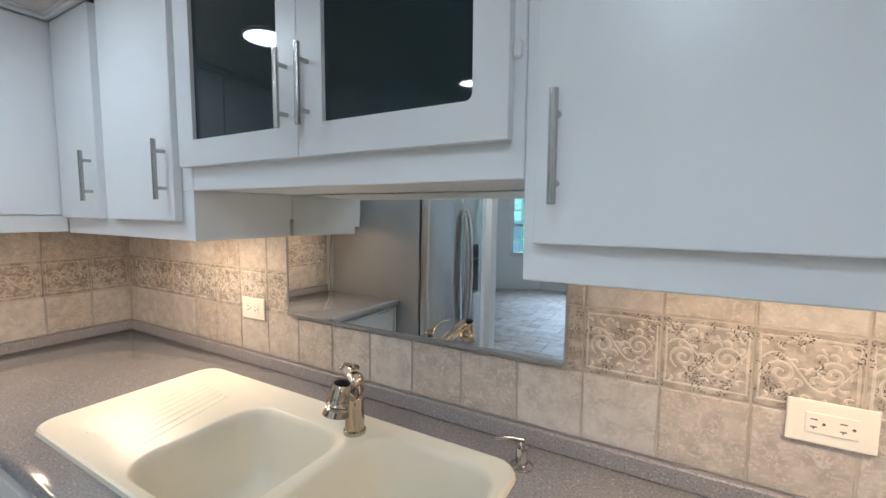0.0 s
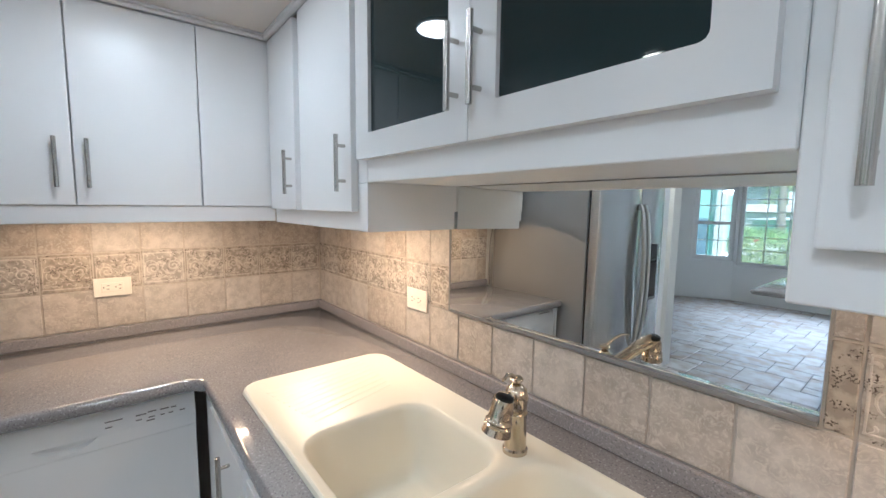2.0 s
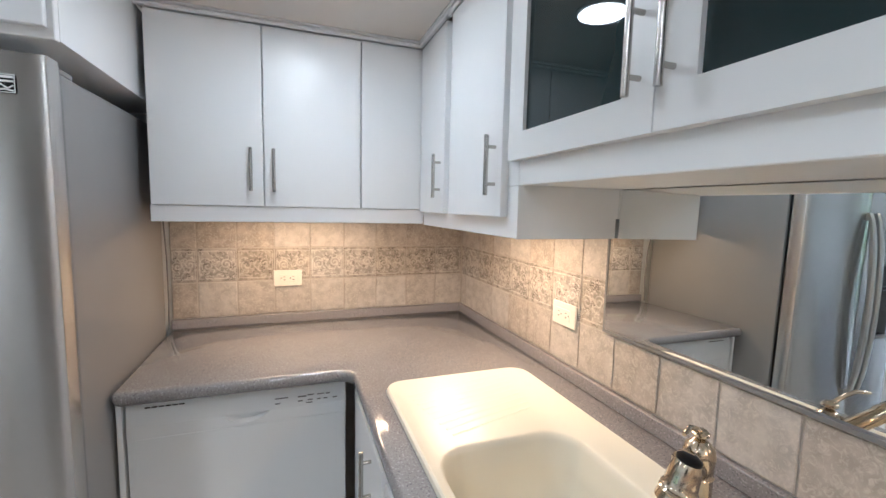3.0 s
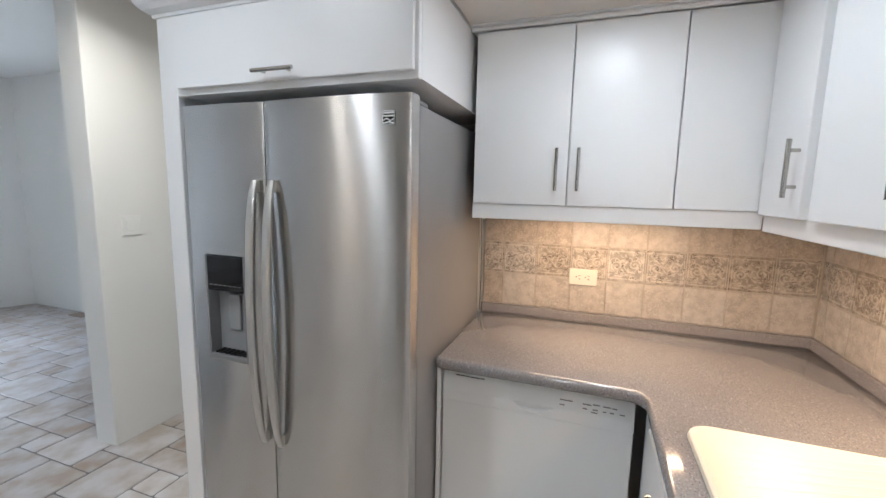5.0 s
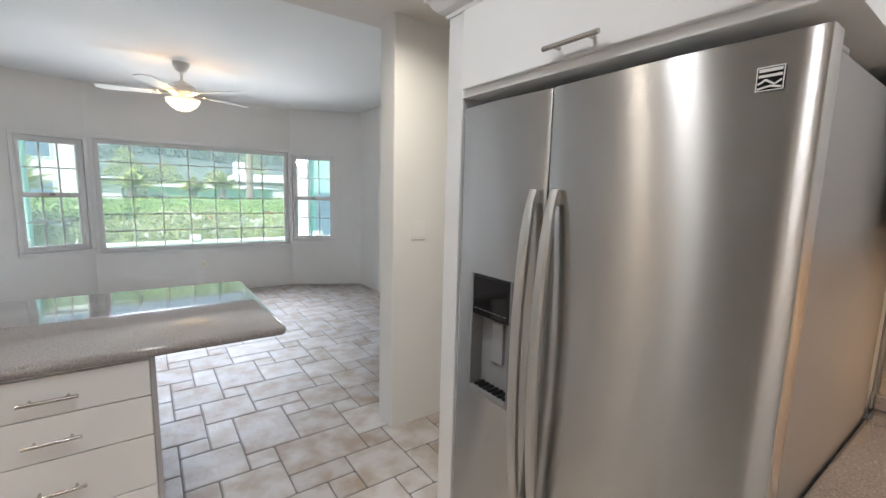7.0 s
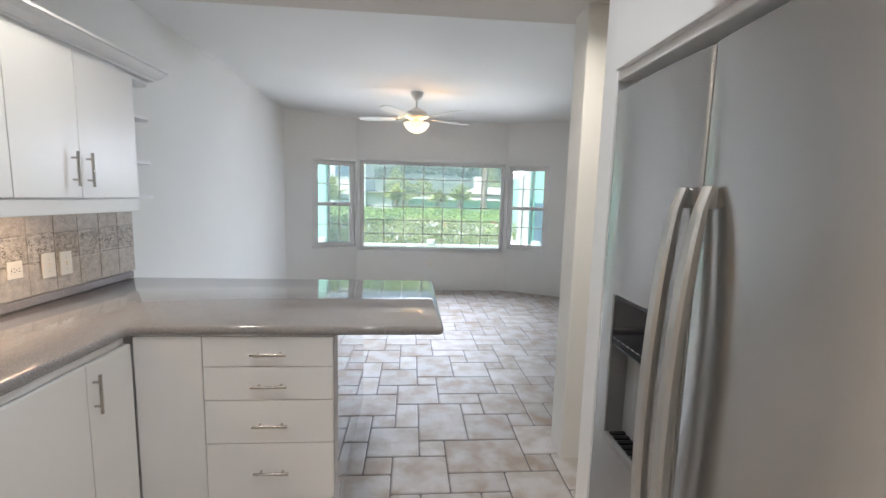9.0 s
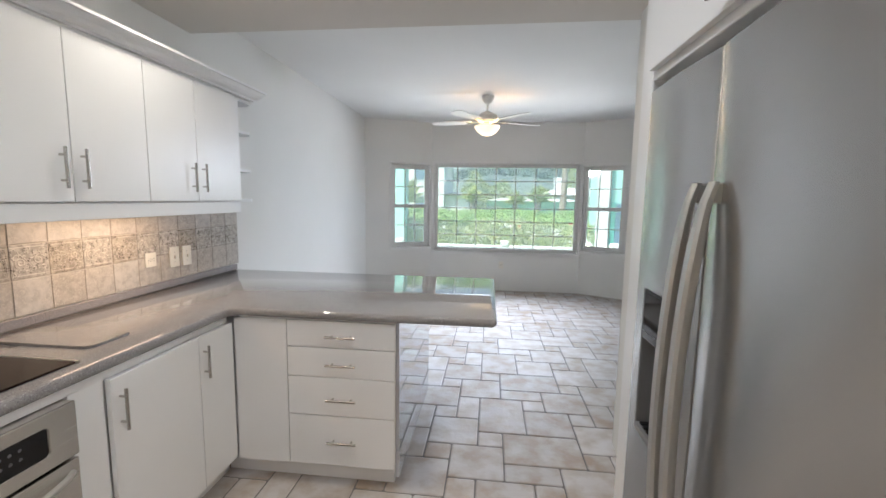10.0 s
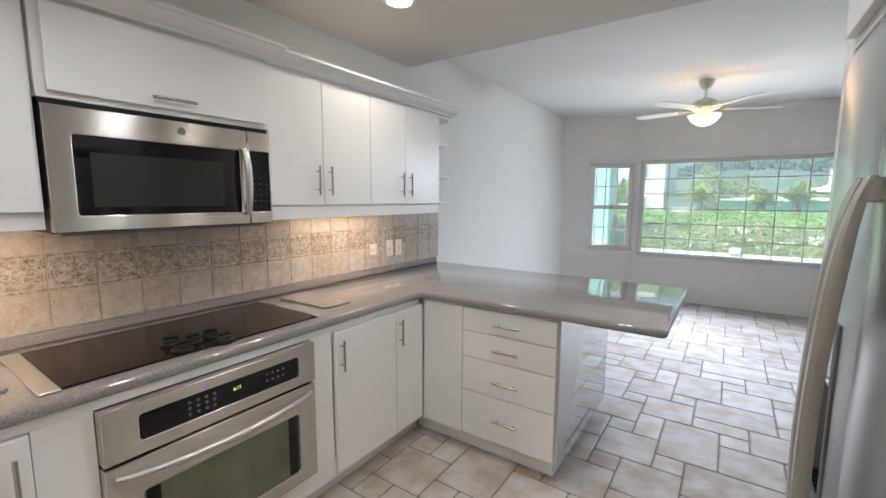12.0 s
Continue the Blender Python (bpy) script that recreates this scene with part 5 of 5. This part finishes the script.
def house(x0, x1, y0, y1, wall_top, ridge, label, wins, chimney=None, paint=RENDERWHITE):
    """A white house with a pitched roof; wins: (x, z, w, h) on the side facing the garden."""
    t = thing("house", ((x0 + x1) / 2, (y0 + y1) / 2, GROUND), label, "house", "houses")
    part("wall", box(x0, x1, y0, y1, GROUND, wall_top), paint, t)
    bm = bmesh.new()
    xm, o = (x0 + x1) / 2, 0.5
    ym = (y0 + y1) / 2
    v = [bm.verts.new(p) for p in ((x0 - o, y0 - o, wall_top), (x1 + o, y0 - o, wall_top), (x1 + o, y1 + o, wall_top), (x0 - o, y1 + o, wall_top), (x0 + 1.2, ym, ridge), (x1 - 1.2, ym, ridge))]
    for q in ((0, 1, 5, 4), (1, 2, 5), (2, 3, 4, 5), (3, 0, 4), (3, 2, 1, 0)):
        bm.faces.new([v[i] for i in q])
    roof = part("roof", bm, ROOF, t)
    if chimney:
        part("chimney", box(chimney[0] - 0.45, chimney[0] + 0.45, ym - 0.4, ym + 0.4, wall_top, chimney[1], 0.03), RENDERWHITE, roof)
    for wx, wz, ww, wh in wins:
        w = part("window", box(wx - ww / 2, wx + ww / 2, y1 - 0.02, y1 + 0.05, wz, wz + wh), VINYL, t)
        part("pane", box(wx - ww / 2 + 0.08, wx + ww / 2 - 0.08, y1 + 0.051, y1 + 0.06, wz + 0.08, wz + wh - 0.08), BLUEGLASS, w)


house(4.5, 12.0, -37.0, -30.0, 4.6, 5.6, "white two-storey house with pale roof behind hedges", [(6.0, 0.6, 1.2, 1.1), (6.0, 2.7, 1.2, 1.1), (9.0, 0.6, 1.2, 1.1)])
house(2.75, 4.45, -34.0, -30.5, 1.80, 2.0, "low white annexe against the two-storey house", [])
house(-14.0, -3.9, -47.0, -38.5, 1.97, 2.7, "white low villa with a square chimney among trees", [(-6.5, 0.5, 1.4, 1.0), (-10.0, 0.5, 1.4, 1.0)], (-5.3, 3.7))
house(-5.6, 1.55, -36.0, -32.0, 1.42, 1.6, "small mint green garden house with pale roof", [(1.0, 0.3, 1.0, 0.7)], None, MINT)

wing = thing("house_wing", (-3.0, -11.2, GROUND), "white and mint house wing with green shutter and blue pane", "house")
part("wall", box(-6.0, -1.40, -12.6, -10.9, GROUND, 4.2), MINT, wing)
part("corner_column", box(-1.41, -1.18, -10.96, -10.70, GROUND, 4.0, 0.02), RENDERWHITE, wing)
part("shutter", box(-1.58, -1.425, -10.899, -10.84, 0.10, 1.46, 0.01), SHUTTER, wing)
part("window", box(-2.40, -1.59, -10.899, -10.85, 0.10, 1.42), BLUEGLASS, wing)
wing2 = thing("house_wing", (5.2, -11.5, GROUND), "pale mint house wing with a mint column beside the garden", "house")
part("wall", box(3.62, 7.0, -13.0, -10.9, GROUND, 4.2), PALEMINT, wing2)
part("column", box(3.30, 3.60, -11.2, -10.9, GROUND, 4.0, 0.02), MINT, wing2)

woods = thing("far_woods", (0, -70, GROUND), "wooded hillside behind the houses, haze painted into its leaves", "woods", kind="stuff")


def ridge_of(x, y):
    return 4.2 + 3.9 * (-y - 52) / 43 + 0.8 * np.sin(x * 0.11 + 2.6) + 0.45 * np.sin(x * 0.31 + 1)


bm = bmesh.new()
grid = [[bm.verts.new((x, y, ridge_of(x, y) - 0.9 - (3.4 if y > -50 else 0) + 0.5 * noise.noise((x * 0.3, y * 0.3, 0)))) for y in (-48, -52, -60, -70, -82, -95)] for x in range(-110, 111, 3)]
for c0, c1 in zip(grid, grid[1:]):
    for k in range(5):
        bm.faces.new((c0[k], c0[k + 1], c1[k + 1], c1[k]))
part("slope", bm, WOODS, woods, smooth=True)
n = 60000
hx, hy = rng.uniform(-70, 70, n), -52 - 43 * rng.uniform(0, 1, n)
hz = ridge_of(hx, hy) - 0.6 + 1.1 * rng.uniform(0, 1, n) ** 2 * (0.6 + 0.4 * np.sin(hx * 1.3) * np.sin(hy * 0.9))
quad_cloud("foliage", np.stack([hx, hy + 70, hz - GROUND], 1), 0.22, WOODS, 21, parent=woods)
trees = thing("garden_trees", (0, -46, GROUND), "green garden trees between the houses", "trees", kind="stuff")
n = 34000
tx = rng.uniform(-30, 30, n)
tz = rng.uniform(0, 1, n) ** 0.7 * (3.0 + 1.1 * np.sin(tx * 0.7) + 0.8 * np.sin(tx * 1.9 + 2))
quad_cloud("foliage", np.stack([tx, rng.uniform(-2.5, 2.5, n), tz], 1), 0.14, LEAFLOW, 22, parent=trees)

# ---- wall tiles ----
GAP = 0.004


def tile_mesh(name, w, h, d, mat, bevel=0.002):
    return link_mesh(name, box(-w / 2, w / 2, -d, 0, -h / 2, h / 2, bevel), mat)


def relief_mesh(w, h):
    """A patterned tile: sunk ground with recess shade in its colour, raised rims top and bottom, two scrolls and leaf
    curls in relief.
    """
    bm = bmesh.new()
    add_box(bm, -w / 2, w / 2, -0.003, 0, -h / 2, h / 2, 0.001)

    def ribbon(pts, wide, high):
        rows = []
        for i, (x, z) in enumerate(pts):
            a, b = pts[max(i - 1, 0)], pts[min(i + 1, len(pts) - 1)]
            dx, dz = b[0] - a[0], b[1] - a[1]
            q = math.hypot(dx, dz) or 1.0
            nx, nz = -dz / q, dx / q
            t = math.sin(math.pi * (0.12 + 0.88 * i / (len(pts) - 1))) * 0.6 + 0.4
            rows.append([bm.verts.new(c) for c in ((x + nx * wide * t, -0.0025, z + nz * wide * t), (x + nx * wide * t * 0.4, -0.003 - high, z + nz * wide * t * 0.4),
                                                   (x - nx * wide * t * 0.4, -0.003 - high, z - nz * wide * t * 0.4), (x - nx * wide * t, -0.0025, z - nz * wide * t))])
        for a, b in zip(rows, rows[1:]):
            for k in range(3):
                bm.faces.new((a[k], a[k + 1], b[k + 1], b[k])).material_index = 1

    def spiral(cx, cz, r0, r1, a0, a1, n=14):
        return [(cx + (r0 + (r1 - r0) * k / n) * math.cos(a0 + (a1 - a0) * k / n), cz + (r0 + (r1 - r0) * k / n) * math.sin(a0 + (a1 - a0) * k / n)) for k in range(n + 1)]
    e = h / 2 - 0.012
    for sgn in (-1, 1):
        ribbon([(-w / 2 + 0.004, sgn * e), (0, sgn * (e + 0.001)), (w / 2 - 0.004, sgn * e)], 0.004, 0.0012)
        ribbon([(sgn * (w / 2 - 0.006), -e), (sgn * (w / 2 - 0.0065), 0), (sgn * (w / 2 - 0.006), e)], 0.003, 0.001)
    r = random.Random(int(w * 10000))
    for cx, cz, way in ((-w * 0.25, -0.005, 1), (w * 0.23, 0.003, -1)):
        a0 = r.uniform(0.2, 0.8) if way > 0 else r.uniform(3.2, 3.8)
        ribbon(spiral(cx, cz, 0.003, 0.024, a0, a0 + way * 10.2, 26), 0.0042, 0.0018)
        # leaf lobes curling off the outer turn of each scroll
        for k in range(8):
            a = k * 0.785 + r.uniform(-0.15, 0.15)
            q = 0.029 + r.uniform(-0.002, 0.003)
            bx, bz = cx + q * math.cos(a), cz + q * math.sin(a)
            if abs(bx) < w / 2 - 0.014 and abs(bz) < e - 0.008:
                ribbon(spiral(bx, bz, 0.002, 0.011, a - way * 0.4, a + way * r.uniform(2.2, 3.4), 6), 0.0036, 0.0015)
    # a stem that waves from scroll to scroll, and sprays along both rims
    ribbon([(-w / 2 + 0.008 + (w - 0.016) * k / 16, 0.030 * math.sin(2 * math.pi * k / 16 + 0.6)) for k in range(17)], 0.0030, 0.0013)
    for k in range(7):
        x = -w / 2 + 0.016 + (w - 0.032) * k / 6 + r.uniform(-0.004, 0.004)
        for sgn in (-1, 1):
            z = sgn * (e - 0.010 - r.uniform(0, 0.007))
            a = r.uniform(-0.6, 0.6) + (math.pi if r.random() < 0.5 else 0.0)
            ribbon(spiral(x, z, 0.002, r.uniform(0.009, 0.013), a, a + sgn * r.uniform(1.6, 2.8), 5), r.uniform(0.0026, 0.0040), 0.0014)
    return link_mesh("relief_tile", bm, (SHADEDGROUND, RELIEF))


ROWS3 = ((0.9565, 1.108), (1.108, 1.252), (1.252, 1.403))
meshes = {}


def tiled(wall, place, along, out, joints, limits, skip):
    """Three rows of tiles: joints along the wall, limits of the tiled stretch, skip(a, b, row) for covered places."""
    along, out = Vector(along), Vector(out)
    turn = Matrix(((along.x, -out.x, 0, 0), (along.y, -out.y, 0, 0), (0, 0, 1, 0), (0, 0, 0, 1)))
    for row, (z0, z1) in enumerate(ROWS3):
        for a, b in zip(joints, joints[1:]):
            for a1, b1 in skip(max(a, limits[0]), min(b, limits[1]), row):
                w, h = round(b1 - a1 - GAP, 4), round(z1 - z0 - GAP, 4)
                if w < 0.012:
                    continue
                key = (w, h, row == 1)
                if key not in meshes:
                    meshes[key] = relief_mesh(w, h) if row == 1 and w > 0.09 else tile_mesh("tile", w, h, 0.0035, SHADEDGROUND if row == 1 else TILE)
                ob = new("tile", meshes[key])
                ob.parent = wall
                ob.matrix_basis = Matrix.Translation(Vector(place) + along * ((a1 + b1) / 2) + Vector((0, 0, (z0 + z1) / 2))) @ turn


def backsplash(name, bm, label):
    return tagged(part(name, bm, GROUT), label, "backsplash", kind="structure")


bm = box(0.003, 1.070, -0.0042, -0.0005, 0.956, 1.404)
add_box(bm, 1.951, 3.147, -0.0042, -0.0005, 0.956, 1.404)
add_box(bm, 1.070, 1.951, -0.0042, -0.0005, 0.956, 1.112)
bs = backsplash("backsplash_north", bm, "beige stone wall tiles with a band of scroll relief")


def skip_north(a, b, row):
    if row == 0 or b <= 1.066 or a >= 1.951:
        return [(a, b)]
    out = []
    if a < 1.064:
        out.append((a, 1.064))
    if b > 1.953:
        out.append((1.953, b))
    return out


tiled(bs, (0, -0.0042, 0), (1, 0, 0), (0, -1, 0), [1.103 + 0.148 * k for k in range(-8, 15)], (0.010, 3.138), skip_north)
bs = backsplash("backsplash_west", box(0.0005, 0.0042, -1.299, -0.0045, 0.956, 1.404), "beige stone wall tiles with a band of scroll relief")
tiled(bs, (0.0042, 0, 0), (0, 1, 0), (1, 0, 0), [-1.352 + 0.1500 * k for k in range(0, 11)], (-1.298, -0.011), lambda a, b, row: [(a, b)])
bs = backsplash("backsplash_east", box(3.1458, 3.1495, -3.935, -0.0045, 0.956, 1.404), "greyish beige stone wall tiles with a band of scroll relief")
tiled(bs, (3.1458, 0, 0), (0, -1, 0), (-1, 0, 0), [-0.013 + 0.152 * k for k in range(0, 28)], (0.011, 3.934), lambda a, b, row: [(a, b)])

# ---- floor ----
floor = tagged(part("floor", box(-1.31, 3.26, -7.80, 0.10, -0.12, -0.004), FLOORGROUT), "pale stone floor tiles of mixed sizes with dark joints", "floor", kind="structure")
U, OX, OY, JOINT = 0.1525, 1.130, -3.333, 0.0075
# one repeat of six by six units: i (westwards), j (southwards), width, depth
PATTERN = ((0, -1, 3, 2), (-1, 1, 2, 3), (1, 1, 2, 2), (2, 3, 2, 2), (-3, 0, 2, 2), (-2, -2, 2, 2), (0, -2, 2, 1), (-2, 2, 1, 2), (1, 3, 1, 1), (-1, 0, 1, 1), (3, -1, 1, 1), (3, 2, 1, 1))
floor_meshes = {}
spots = []
for ri in range(-4, 5):
    for rj in range(-6, 7):
        for i, j, w, d in PATTERN:
            x1, x0 = OX - U * (i + 6 * ri), OX - U * (i + 6 * ri + w)
            y1, y0 = OY - U * (j + 6 * rj), OY - U * (j + 6 * rj + d)
            x0, x1, y0, y1 = max(x0, -1.24), min(x1, 3.2), max(y0, -7.78), min(y1, 0.05)
            if not (x1 < 0.0 and y0 > -2.5) and x1 - x0 > 0.03 and y1 - y0 > 0.03:
                spots.append((round(x1 - x0, 4), round(y1 - y0, 4), (x0 + x1) / 2, (y0 + y1) / 2))
spots.sort(key=lambda q: abs(q[2] - 1.3) * 1.2 + abs(q[3] + 4.2))


def floor_tile(bm, w, d, cx=0.0, cy=0.0):
    h = JOINT / 2
    o = rounded(cx - w / 2 + h, cx + w / 2 - h, cy - d / 2 + h, cy + d / 2 - h, 0.012, 2)
    a, b, c2 = loop_of(bm, o, -0.0055), loop_of(bm, o, -0.0025), loop_of(bm, inset(o, 0.007), 0.0)
    bridge(bm, a, b), bridge(bm, b, c2)
    bm.faces.new(c2)


for w, d, cx, cy in spots[:300]:
    key = (w, d)
    if key not in floor_meshes:
        bm = bmesh.new()
        floor_tile(bm, w, d)
        floor_meshes[key] = link_mesh("tile", bm, FLOORTILE)
    ob = new("tile", floor_meshes[key])
    ob.parent = floor
    ob.location = (cx, cy, 0)
bm = bmesh.new()
for w, d, cx, cy in spots[300:]:
    floor_tile(bm, w, d, cx, cy)
far = part("outer_tiles", bm, FLOORTILE, floor)
far["kind"] = "stuff"
